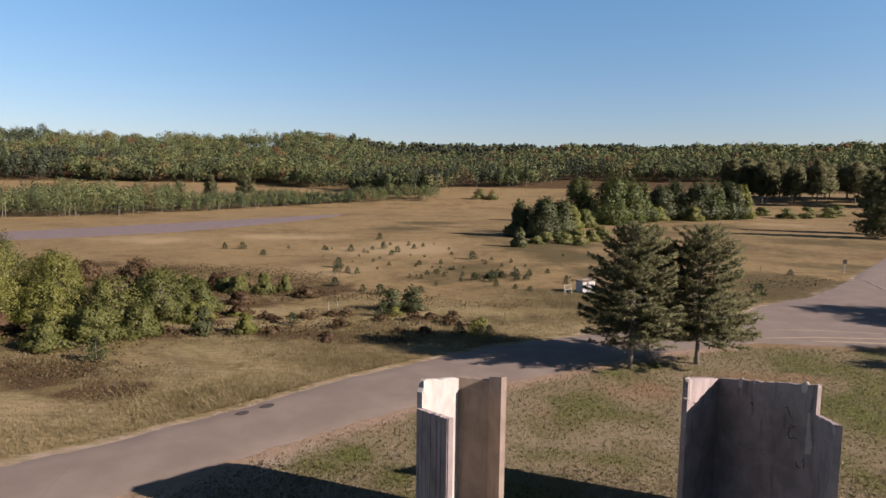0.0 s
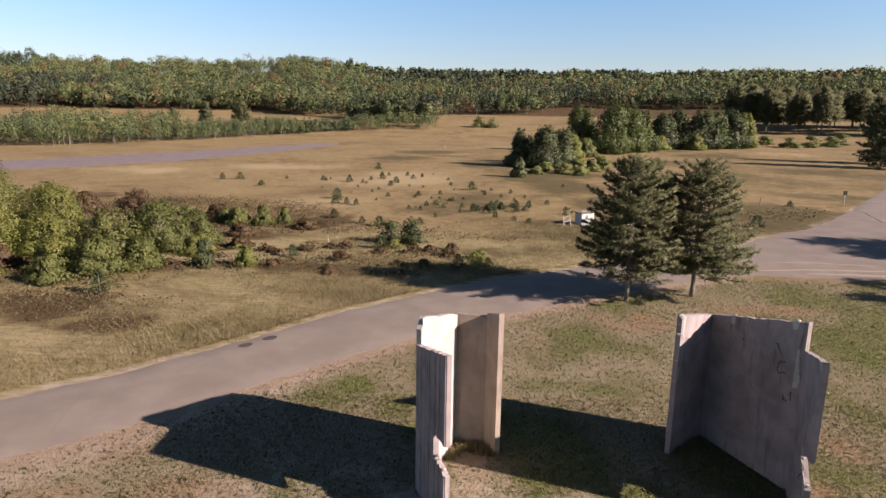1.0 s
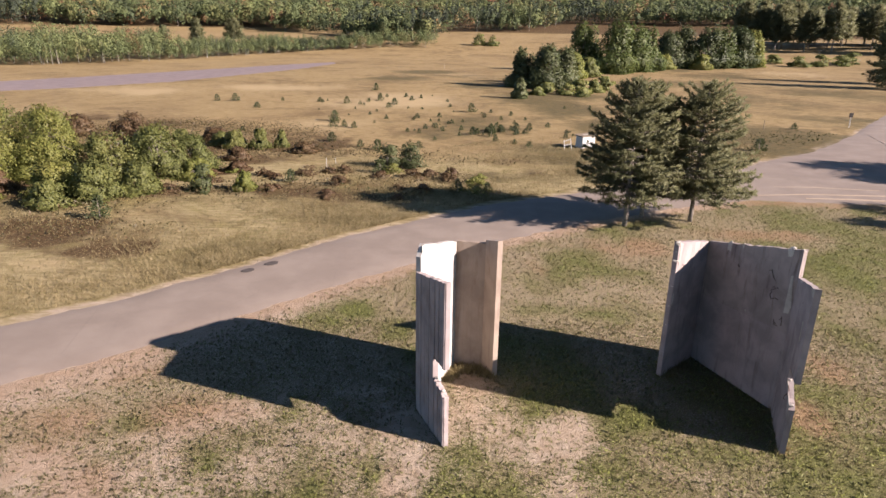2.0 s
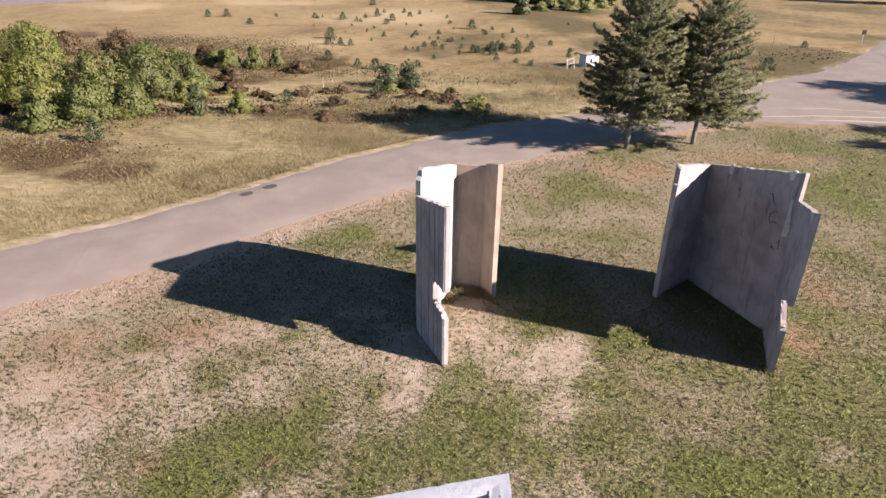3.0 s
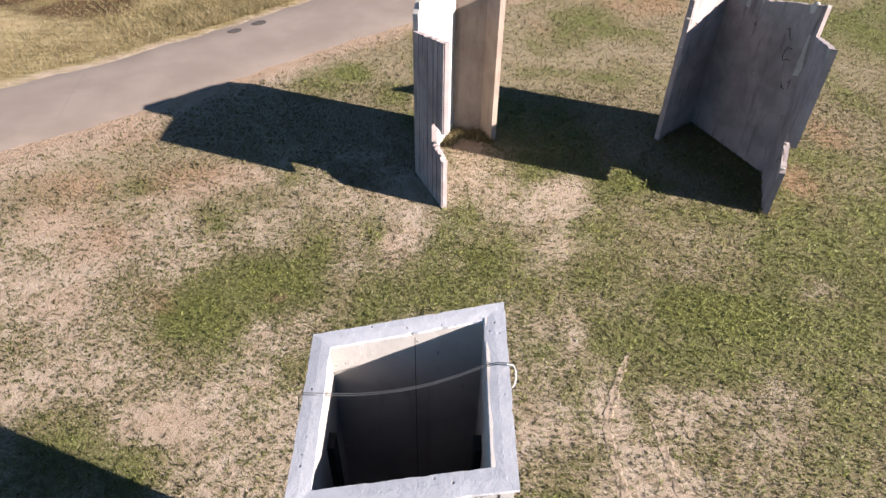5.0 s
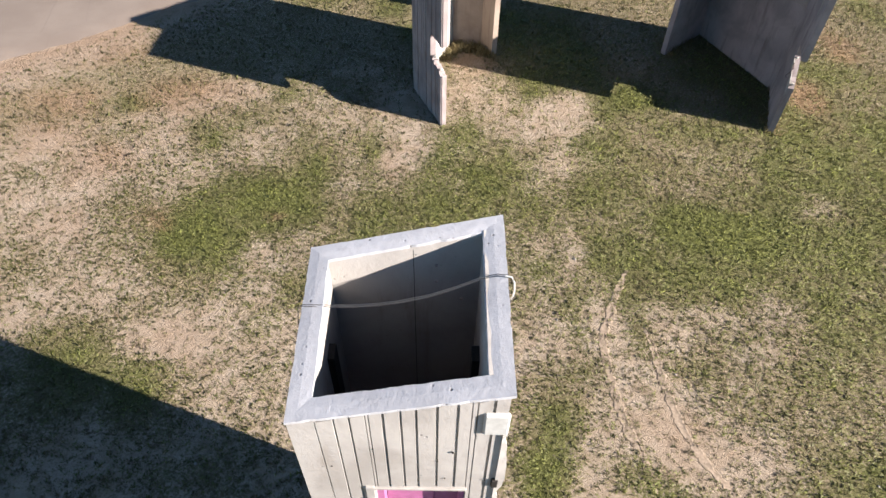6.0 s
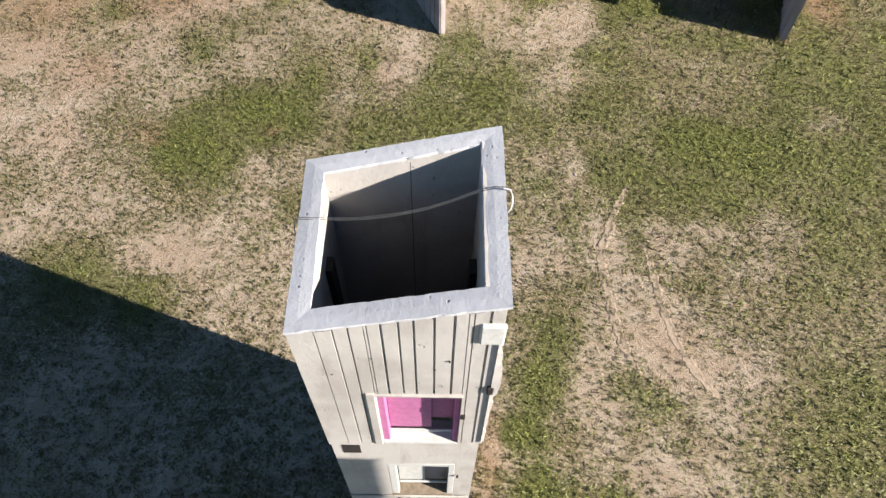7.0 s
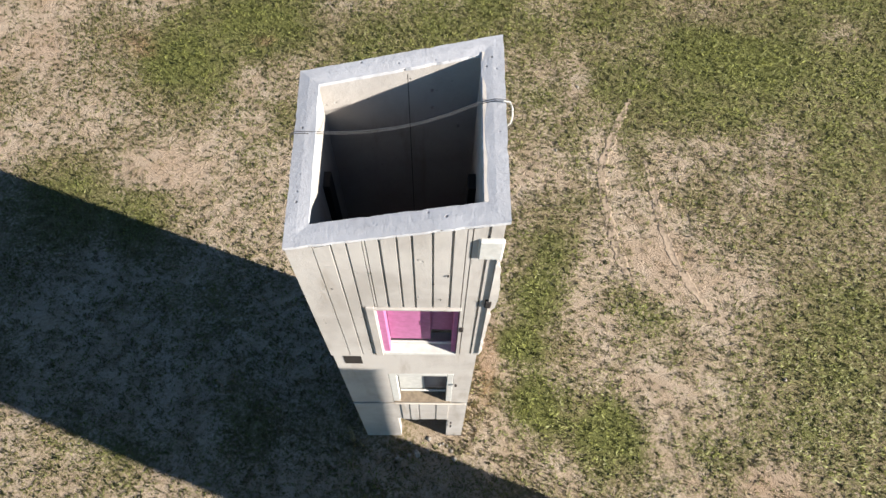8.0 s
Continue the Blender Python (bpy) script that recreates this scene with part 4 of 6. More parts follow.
    small_box("seam", (-0.298, 4.855, 5.7), (-0.288, 4.868, 9.03), DARK, t, "thin dark joint between wall panels", 0.002)
    for x, z in ((-0.03, 8.76), (-0.03, 8.48), (0.28, 8.15), (-0.55, 8.5)):
        small_box("anchor", (x - 0.016, 4.85, z - 0.016), (x + 0.016, 4.88, z + 0.016), CONC_GREY, t)
    for k, s in enumerate((0.0, 0.016)):
        bm = bmesh.new()
        pts = [(-1.52, 4.08, 8.66), (-1.50, 4.12, 8.86), (-1.45, 4.13, 8.905), (-1.13, 4.115, 8.92), (-0.9, 4.10, 8.945), (-0.68, 4.09, 8.985), (-0.39, 4.09, 9.05), (-0.1, 4.115, 9.12), (0.18, 4.165, 9.20),
               (0.45, 4.22, 9.30), (0.60, 4.20, 9.375), (0.72, 4.20, 9.365), (0.80, 4.24, 9.20), (0.82, 4.27, 8.95), (0.75, 4.28, 8.75)]
        pts = [(x, y + s, z + 0.012 * k) for x, y, z in pts]
        tube(bm, pts, 0.0042, 5)
        part("cable", bm, WIRE, t, "thin sagging cable over the rim")
    bm = bmesh.new()
    tube(bm, [(0.68, 4.20, 9.375), (0.75, 4.19, 9.37), (0.775, 4.16, 9.31), (0.78, 4.12, 9.24), (0.765, 4.09, 9.18), (0.745, 4.08, 9.15)], 0.009, 6)
    part("cable_end", bm, WHITE, t, "pale looped cable end")
    return t


finish_tower(shaft)
copy_thing(shaft, pose(6.02, -5.18, 0, 0, 0, -14))["label"] = "second hollow concrete shaft standing apart on the lawn"
# ---- trees ----
def leaf_cards(c, size, rng, up=0.0, aspect=0.6, three=False, face=None, loose=0.38):
    """Small leaf clumps: a bent quad or a triangle at each centre, turned at random."""
    n = len(c)
    a = rng.normal(size=(n, 3))
    a[:, 2] *= 1 - up
    a /= np.linalg.norm(a, axis=1)[:, None]
    b = np.cross(a, rng.normal(size=(n, 3)))
    b /= np.linalg.norm(b, axis=1)[:, None] + 1e-9
    if face is not None:
        nrm = face + rng.normal(0, loose, (n, 3))
        a = np.cross(nrm, rng.normal(size=(n, 3)))
        a /= np.linalg.norm(a, axis=1)[:, None] + 1e-9
        b = np.cross(nrm, a)
        b /= np.linalg.norm(b, axis=1)[:, None] + 1e-9
    s = (np.ones(n) * size * rng.uniform(0.6, 1.4, n))[:, None]
    a, b = a * s, b * s * aspect
    if three:
        v = np.stack([c - a * 0.5 - b * 0.5, c - a * 0.5 + b * 0.5, c + a * 0.7], 1)
        return v.reshape(-1, 3), np.arange(3 * n).reshape(-1, 3)
    v = np.stack([c - a * 0.5, c + b * 0.5, c + a * 0.5, c - b * 0.5], 1)
    return v.reshape(-1, 3), np.arange(4 * n).reshape(-1, 4)


def trunk_mesh(pts, radii, limbs=(), sides=8):
    bm = bmesh.new()
    tube(bm, pts, list(radii), sides)
    for p, r in limbs:
        tube(bm, p, list(r), 4)
    for fc in bm.faces:
        fc.smooth = True
    return bm


def pine_meshes(name, h, spread, seed, clear=0.16, sprays=1.0, lean=0.0, tuft=0.28, per=9, limb_step=1):
    """A ragged open pine: whorls of drooping limbs, each with many needle tufts."""
    rng = np.random.default_rng(seed)
    trunk = [(lean * (k / 10) ** 2 + rng.normal(0, 0.03), rng.normal(0, 0.03), h * k / 10) for k in range(11)]
    trunk[0] = (0, 0, -0.1)
    radii = [h * 0.017 * (1 - k / 10.4) + 0.015 for k in range(11)]
    limbs, tufts, sizes, ways = [], [], [], []
    z = h * clear
    while z < h * 0.995:
        f = (z / h - clear) / (1 - clear)
        # widest a third of the way up, thin and uneven to the top
        reach = spread * float(np.interp(f, (0, 0.1, 0.3, 0.55, 0.8, 0.93, 1), (0.8, 1.0, 0.96, 0.84, 0.56, 0.30, 0.07)))
        for k in range(rng.integers(7, 11)):
            a = rng.uniform(0, 2 * math.pi)
            ln = reach * rng.choice([rng.uniform(0.4, 0.75), rng.uniform(0.75, 1.05)])
            rise = rng.uniform(-0.12, 0.16) + 0.75 * f * f
            p0 = np.array([np.interp(z, [q[2] for q in trunk], [q[0] for q in trunk]), 0, z])
            d = np.array([math.cos(a), math.sin(a), rise])
            m = 5
            line = [p0 + d * ln * s + np.array([0, 0, -0.10 * ln * math.sin(s * 2.2) + 0.10 * ln * s * s]) for s in np.linspace(0, 1, m)]
            limbs.append((line, [max(0.012, 0.045 * (1 - f) * (1 - s) + 0.010) for s in np.linspace(0, 1, m)]))
            nt = max(3, int(ln * 9 * sprays * (0.45 + 0.55 * min(1.0, f / 0.16))))
            for s in rng.uniform(0.22, 1.02, nt) ** 0.8:
                q = p0 + d * ln * s + np.array([0, 0, -0.10 * ln * math.sin(s * 2.2) + 0.10 * ln * s * s])
                side = np.array([-d[1], d[0], 0]) * rng.uniform(-1, 1) * 0.32 * ln * (1.1 - s)
                tufts.append(q + side + rng.normal(0, 0.05, 3))
                ways.append(d + side * 0.8 + np.array([0, 0, 0.25]))
                sizes.append(tuft * (1 + 0.35 * rng.random()))
        z += h * rng.uniform(0.018, 0.038)
    tufts, sizes = np.array(tufts), np.array(sizes)
    # each tuft: a burst of thin needle blades
    c = np.repeat(tufts, per, 0)
    s = np.repeat(sizes, per)
    d = rng.normal(0, 0.62, (len(c), 3)) + np.repeat(np.array(ways), per, 0)
    d /= np.linalg.norm(d, axis=1)[:, None]
    w = np.cross(d, rng.normal(size=d.shape))
    w /= np.linalg.norm(w, axis=1)[:, None] + 1e-9
    v = np.stack([c - w * (0.12 * s)[:, None], c + w * (0.12 * s)[:, None], c + d * (1.25 * s)[:, None]], 1)
    way = c * np.array([1, 1, 0]) / spread + 0.5 * d + np.array([0, 0, 0.2]) + rng.normal(0, 0.55, c.shape)
    crown = leafed(name + "_needles", v, way, PINE)
    return trunk_mesh(trunk, radii, limbs[::limb_step]), crown


def make_pine(at, h, spread, seed, label, name="pine_tree", group="roadside pines", **kw):
    t = thing(name, at, label, "tree", group)
    bm, crown = pine_meshes(name, h, spread, seed, **kw)
    part("trunk", bm, BARK, t, "grey brown trunk with bare lower limbs")
    mesh_part("crown", crown, t)
    return t


def broadleaf_meshes(name, h, w, seed, mat, clumps=900, size=0.42, low=0.12, lobes=9, plume=0.0):
    """A leafy crown of uneven lobes with gaps, over a forked trunk; plume stretches the lobes into upright sprays."""
    rng = np.random.default_rng(seed)
    lob = []
    for k in range(lobes):
        a, f = rng.uniform(0, 2 * math.pi), rng.uniform(0.05, 1)
        rad = w * 0.5 * math.sqrt(rng.uniform(0.02, 0.8)) * (1.12 - 0.7 * f)
        fine = 1.0 - 0.45 * plume
        lob.append((math.cos(a) * rad, math.sin(a) * rad, h * (low + (0.93 - low) * f) - 0.1 * h, w * rng.uniform(0.16, 0.32) * fine, h * rng.uniform(0.10, 0.2) * (1 + 0.25 * plume)))
    for k in range(lobes // 3):
        a = rng.uniform(0, 2 * math.pi)
        lob.append((math.cos(a) * w * 0.33, math.sin(a) * w * 0.33, h * rng.uniform(0.1, 0.25), w * 0.24, h * 0.17))
    lob.append((0, 0, h * 0.8, w * (0.22 - 0.08 * plume), h * 0.19))
    pick = rng.integers(0, len(lob), clumps)
    L = np.array(lob)[pick]
    d = rng.normal(size=(clumps, 3))
    d /= np.linalg.norm(d, axis=1)[:, None]
    # upright sprays narrow towards their tips
    pinch = 1 - 0.5 * plume * np.clip(d[:, 2], 0, 1)
    rr = rng.uniform(0.5, 1.1, clumps)[:, None]
    c = L[:, :3] + d * rr * np.stack([L[:, 3] * pinch, L[:, 3] * pinch, L[:, 4]], -1)
    c[:, 2] = np.clip(c[:, 2], 0.015 * h, h * 1.02)
    whole = c - np.array([0, 0, 0.35 * h])
    whole /= np.array([w * 0.5, w * 0.5, h * 0.6])
    way = 0.65 * d + 0.7 * whole + np.array([0, 0, 0.1]) + rng.normal(0, 0.2, (clumps, 3))
    crown = leafed(name + "_leaves", leaf_tris(c, size * 1.15, way, rng, 0.5, 0.85), way, mat)
    limbs = []
    for lx, ly, lz, *_ in lob[::2]:
        z0 = h * rng.uniform(0.1, 0.35)
        limbs.append(([(0, 0, z0), (lx * 0.5, ly * 0.5, (z0 + lz) / 2 + 0.05 * h), (lx, ly, lz)], (h * 0.012, h * 0.008, h * 0.003)))
    bm = trunk_mesh([(0, 0, -0.1), (0.02 * w, 0, h * 0.3), (0, 0.02 * w, h * 0.75)], (h * 0.02, h * 0.015, h * 0.005), limbs, 7)
    return bm, crown


def make_leafy(at, h, w, seed, mat, label, name="tree", category="tree", group="", bark=None, **kw):
    t = thing(name, at, label, category, group)
    bm, crown = broadleaf_meshes(name, h, w, seed, mat, **kw)
    part("trunk", bm, bark or BARK, t)
    mesh_part("crown", crown, t)
    return t


def on_land(x, y):
    return (x, y, float(terrain(x, y)))


# roadside pines, with those beyond the view whose shade falls on the road
make_pine((13.81, 47.7, 0), 10.9, 4.1, 11, "tall ragged dark green pine with bare lower trunk", clear=0.2, sprays=1.9, tuft=0.21, per=7)
make_pine((15.9, 50.4, 0), 10.5, 3.4, 12, "dark green pine standing close behind its neighbour", clear=0.2, sprays=1.3, tuft=0.24, per=7)
make_pine((19.5, 49.3, 0), 10.7, 4.5, 13, "broad dark green pine with drooping lower limbs", clear=0.18, sprays=1.9, tuft=0.21, per=7)
for k, (x, y, h, w) in enumerate([(62.4, 65.2, 10.8, 4.6), (67.0, 66.5, 11.2, 4.6), (65.5, 60.5, 10.4, 4.6), (61.5, 60.0, 9.5, 4.2), (53.5, 42.6, 10.4, 3.8), (57.0, 47.0, 10.6, 3.8)]):
    make_pine((x, y, 0), h, w, 14 + k, "dark pine beside the road junction", clear=0.14, sprays=0.45, tuft=0.4, per=5, limb_step=3)


def drift(x, y, s=1.0):
    """A slow wander between -1 and 1 over the land."""
    x, y = x / s, y / s
    return np.sin(x / 17 + 1.3 * np.sin(y / 23)) * np.sin(y / 21 + 1.7 * np.sin(x / 29)) + 0.5 * np.sin(x / 7.1 + 2.0 * np.sin(y / 11)) * np.sin(y / 9.3)


def woods(name, label, rows, seed, conifer=0.25, tones=(0.25, 0.7), trunks=0, per=34, leaf_size=1.0, clear=0.08, crowns=3):
    """Far woods as one object. rows are x, y, height, width of each tree."""
    rng = np.random.default_rng(seed)
    rows = np.asarray(rows, float)
    n = len(rows)
    base = np.column_stack([rows[:, 0], rows[:, 1], terrain(rows[:, 0], rows[:, 1])])
    wander = drift(rows[:, 0], rows[:, 1], 1.6)
    cone = (rng.random(n) < conifer + 0.5 * np.clip(drift(rows[:, 1] + 90, rows[:, 0], 2.0), -0.3, 0.8) * (conifer > 0.1))[:, None]
    tone = np.where(cone[:, 0], rng.uniform(0.0, 0.16, n), rng.uniform(*tones, n) + rng.normal(0, 0.05, n) + 0.10 * wander)
    rows[:, 2] *= 1 + 0.10 * wander + 0.05 * cone[:, 0]
    odd = rng.random(n) - (0.035 if conifer < 0.1 else 0.0)
    tone = np.clip(np.where((odd > 0.95) & ~cone[:, 0], rng.uniform(0.82, 1.0, n), tone), 0, 1)
    stems = base, rows[:, 2]
    # a leafy tree carries several crowns at their own heights, a conifer one
    many = np.where(cone[:, 0], 1, crowns)
    k = np.repeat(np.arange(n), many)
    single = cone[k, 0]
    n = len(k)
    h = rows[k, 2:3] * np.where(single, 1.0, rng.uniform(0.55, 1.04, n))[:, None]
    w = rows[k, 3:4] * np.where(single, 0.72, rng.uniform(0.55, 0.95, n) if crowns > 1 else 1.0)[:, None]
    base = base[k] + np.concatenate([rng.normal(0, 0.3, (n, 2)) * rows[k, 3:4] * ~single[:, None] * (crowns > 1), np.zeros((n, 1))], 1)
    tone, cone = np.clip(tone[k] + rng.normal(0, 0.02, n), 0, 1), cone[k]
    foot = (clear + rng.uniform(0, 0.4, n) * (crowns > 1))[:, None]
    swell = rng.uniform(0, 6.28, (n, 4))

    def surface(d):
        """Points of each tree's crown along the directions d (n, k, 3): a lumpy egg or a tiered cone."""
        a, f = np.arctan2(d[..., 1], d[..., 0]), d[..., 2] * 0.5 + 0.5
        lump = 1 + 0.16 * np.sin(2 * a + 3 * f + swell[:, :1]) + 0.13 * np.sin(3 * a - 7 * f + swell[:, 1:2]) + 0.10 * np.sin(5 * a + 9 * f + swell[:, 2:3])
        flat = np.hypot(d[..., 0], d[..., 1])
        tier = np.mod(f * 7 + swell[:, 3:], 1.0)
        rad = np.where(cone, w * (0.08 + 0.46 * np.clip(1.02 - f, 0, 1) ** 0.8 * np.clip(6 * f, 0, 1)) * (1.15 - 0.5 * tier) * (0.8 + 0.2 * lump), flat * w * 0.5 * lump)
        z = np.where(cone, h * (0.06 + 0.97 * f), h * (foot + (1.0 - foot) * (0.5 + 0.5 * d[..., 2] * (0.7 + 0.3 * lump))))
        return np.stack([base[:, :1] + rad * np.cos(a), base[:, 1:2] + rad * np.sin(a), base[:, 2:] + z], -1)

    d = rng.normal(size=(n, per, 3))
    d[..., 2] = np.abs(d[..., 2] + 0.25) * np.sign(rng.random((n, per)) - 0.22)
    d /= np.linalg.norm(d, axis=2)[..., None]
    middle = (base + np.concatenate([0 * h, 0 * h, h * np.where(cone, 0.5, 0.5 + 0.5 * foot)], 1))[:, None]
    c = middle + (surface(d) - middle) * rng.uniform(0.72, 1.06, (n, per))[..., None]
    way = d * np.array([1, 1, 0.8]) + np.array([0, 0, 0.12]) + rng.normal(0, 0.14, (n, per, 3))
    c, way = c.reshape(-1, 3), way.reshape(-1, 3)
    tris = leaf_tris(c, np.repeat(np.clip(rows[k, 3] * 0.12, 0.5, 1.2) * leaf_size, per), way, rng, 0.32, 0.9)
    shade = np.repeat(tone, per)
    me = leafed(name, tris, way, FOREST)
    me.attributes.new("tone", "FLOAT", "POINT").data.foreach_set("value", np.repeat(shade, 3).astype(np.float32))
    if trunks:
        k = rng.permutation(len(rows))[:trunks]
        b, th = stems[0][k], stems[1][k] * 0.6
        r = 0.07 + 0.006 * th
        ang = np.array([0, 2.1, 4.2])
        ring = np.stack([np.cos(ang), np.sin(ang)], -1)
        lo = np.concatenate([b[:, None, :2] + ring[None] * r[:, None, None], np.repeat(b[:, None, 2:], 3, 1) - 0.3], -1)
        hi = np.concatenate([b[:, None, :2] + ring[None] * 0.5 * r[:, None, None], np.repeat(b[:, None, 2:], 3, 1) + th[:, None, None]], -1)
        vv = np.concatenate([lo, hi], 1).reshape(-1, 3)
        ff = np.concatenate([np.arange(len(k))[:, None] * 6 + [j, (j + 1) % 3, 3 + (j + 1) % 3, 3 + j] for j in range(3)])
        tm = mesh_from(name + "_stems", vv, ff, BIRCH)
    ob = tagged(new(name, me), label, "trees", kind="stuff")
    if trunks:
        mesh_part("stems", tm, ob, "thin pale trunks")
    return ob


def scatter(n, az, front, back, h, w, seed):
    """Trees spread over a stretch of country between two distances, evenly by area."""
    rng = np.random.default_rng(seed)
    a = rng.uniform(az[0], az[1], n)
    f0 = np.interp(a, front[0], front[1])
    f1 = np.interp(a, back[0], back[1])
    r = np.sqrt(f0**2 + (f1**2 - f0**2) * rng.random(n))
    x, y = r * np.sin(np.radians(a)), r * np.cos(np.radians(a))
    hh = rng.uniform(h[0], h[1], n)
    return np.column_stack([x, y, hh, hh * rng.uniform(w[0], w[1], n)])


FRONT = ((-44, -16, -9, -5.5, -1.5, -0.3, 7.5, 9.5, 26, 44), (505, 500, 420, 395, 400, 492, 520, 585, 600, 560))
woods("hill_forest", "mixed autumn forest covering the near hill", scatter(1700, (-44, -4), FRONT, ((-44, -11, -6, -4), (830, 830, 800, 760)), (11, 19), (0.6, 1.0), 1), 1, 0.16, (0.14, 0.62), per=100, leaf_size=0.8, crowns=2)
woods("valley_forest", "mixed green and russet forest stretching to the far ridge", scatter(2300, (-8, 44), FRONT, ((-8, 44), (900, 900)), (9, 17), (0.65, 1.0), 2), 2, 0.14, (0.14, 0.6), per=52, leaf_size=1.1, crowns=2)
woods("ridge_forest", "green forest along the far ridge, haze put into its leaf tones", scatter(2300, (-10, 44), ((-10, 44), (880, 880)), ((-10, 44), (1200, 1200)), (12, 18), (0.8, 1.1), 3), 3, 0.15, (0.2, 0.6), per=40, leaf_size=2.4, crowns=1)
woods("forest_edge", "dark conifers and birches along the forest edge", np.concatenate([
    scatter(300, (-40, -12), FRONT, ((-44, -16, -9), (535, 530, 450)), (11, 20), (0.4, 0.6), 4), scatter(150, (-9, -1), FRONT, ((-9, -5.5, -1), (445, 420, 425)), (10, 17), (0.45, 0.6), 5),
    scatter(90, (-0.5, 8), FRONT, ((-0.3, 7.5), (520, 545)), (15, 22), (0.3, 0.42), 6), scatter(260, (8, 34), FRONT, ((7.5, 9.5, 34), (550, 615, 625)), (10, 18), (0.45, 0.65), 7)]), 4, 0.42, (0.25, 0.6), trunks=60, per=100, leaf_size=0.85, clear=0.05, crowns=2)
STRIP = ((-40, -35.6, -28.3, -24.1, -19.6, -15, -10.1, -5, -1), (258, 262, 270, 286, 309, 331, 352, 363, 369))
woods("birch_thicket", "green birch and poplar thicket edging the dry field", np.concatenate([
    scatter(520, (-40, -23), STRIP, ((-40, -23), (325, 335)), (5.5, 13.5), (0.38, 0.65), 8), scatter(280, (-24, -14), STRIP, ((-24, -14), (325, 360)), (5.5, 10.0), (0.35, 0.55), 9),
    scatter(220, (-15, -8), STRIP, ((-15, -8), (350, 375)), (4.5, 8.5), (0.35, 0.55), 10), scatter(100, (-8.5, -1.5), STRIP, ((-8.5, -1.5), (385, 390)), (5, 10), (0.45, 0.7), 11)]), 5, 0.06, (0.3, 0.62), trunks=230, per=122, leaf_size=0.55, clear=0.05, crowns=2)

# the grove in the open field
for k, (x, y, h, w) in enumerate([(19, 172, 10.0, 8), (24.5, 168, 11.0, 9), (30, 175, 10.5, 8), (27, 184, 10.0, 7), (15, 142, 4.3, 3)]):
    make_leafy(on_land(x, y), h, w * 1.15, 40 + k, FIELD_PINE, "bushy dark green pine in the dry field", "pine_tree", group="field pines", clumps=9000, size=0.36, low=0.0, lobes=60, plume=0.8)
for k, (x, y, h, w, m) in enumerate([(48, 240, 17, 13, GROVE), (57, 232, 18, 14, GROVE), (66, 244, 17.5, 14, GROVE), (74, 252, 16, 12, GROVE), (38, 205, 8, 7, YELLOWING), (44, 212, 6, 7, GREEN)]):
    make_leafy(on_land(x, y), h, w * 1.2, 60 + k, m, "full green broadleaf tree in the dry field", group="field grove", clumps=9500, size=0.5, low=0.0, lobes=60, plume=0.9)
for k, (x, y, h, w, m) in enumerate([(88, 270, 15, 14, PINE_LIGHT), (96, 275, 17, 14, PINE_LIGHT), (105, 272, 17, 15, PINE_LIGHT), (113, 278, 17, 14, GROVE), (121, 280, 16.5, 13, PINE_LIGHT), (129, 285, 15, 9, YELLOWING),
                                     (84, 262, 5.5, 8, YELLOWING), (99, 262, 6, 7, YELLOWING)]):
    make_leafy(on_land(x, y), h, w * 1.2, 80 + k, m, "dense broadleaf tree edging the dry field", group="field grove", clumps=9500, size=0.5, low=0.0, lobes=60, plume=0.9)
rng = random.Random(5)
for k in range(30):
    a = radians(23.4 + 12.5 * k / 29 + rng.uniform(-0.45, 0.45))
    r = rng.uniform(385, 445)
    make_pine(on_land(r * math.sin(a), r * math.cos(a)), rng.uniform(17, 23), rng.uniform(5.5, 7), 100 + k, "tall dark pine with bare lower trunk at the field edge", group="pine row", clear=0.27, sprays=0.17, tuft=1.45, per=4, limb_step=6)
make_pine(on_land(124, 181), 19, 7, 130, "large dark spruce at the field edge", clear=0.04, sprays=0.35, tuft=0.7, per=6, limb_step=5)
make_pine(on_land(132, 200), 18, 6, 131, "large dark spruce at the field edge", clear=0.04, sprays=0.35, tuft=0.7, per=6, limb_step=5)
for k, (x, y, h, w) in enumerate([(150, 286, 4.5, 9), (160, 288, 5, 9), (170, 290, 4.5, 9), (146, 300, 4, 8), (178, 296, 5, 10), (16, 385, 7, 9), (24, 383, 6, 8), (27, 152, 2.6, 4), (31, 156, 3.2, 5), (35, 160, 3.0, 5), (23, 156, 2.4, 4), (20, 150, 1.8, 3), (39, 166, 3.4, 5), (30, 148, 1.6, 3)]):
    make_leafy(on_land(x, y), h, w, 140 + k, GREEN, "low dark shrub clump in the field", "shrub", "shrub", "field shrubs", clumps=1100, size=0.5, low=0.0, lobes=9)

for a, r, h, w, k, words in ((-20.9, 362, 13.5, 4.2, 132, "lone dark spruce in the birch thicket"), (-18.1, 368, 13.0, 5.5, 133, "lone spreading pine above the birch thicket"), (-23.4, 352, 10.5, 3.4, 134, "lone dark spruce in the birch thicket")):
    make_pine(on_land(r * math.sin(radians(a)), r * math.cos(radians(a))), h, w, k, words, group="thicket pines", clear=0.06 if k != 133 else 0.3, sprays=0.34, tuft=0.8, per=5, limb_step=5)

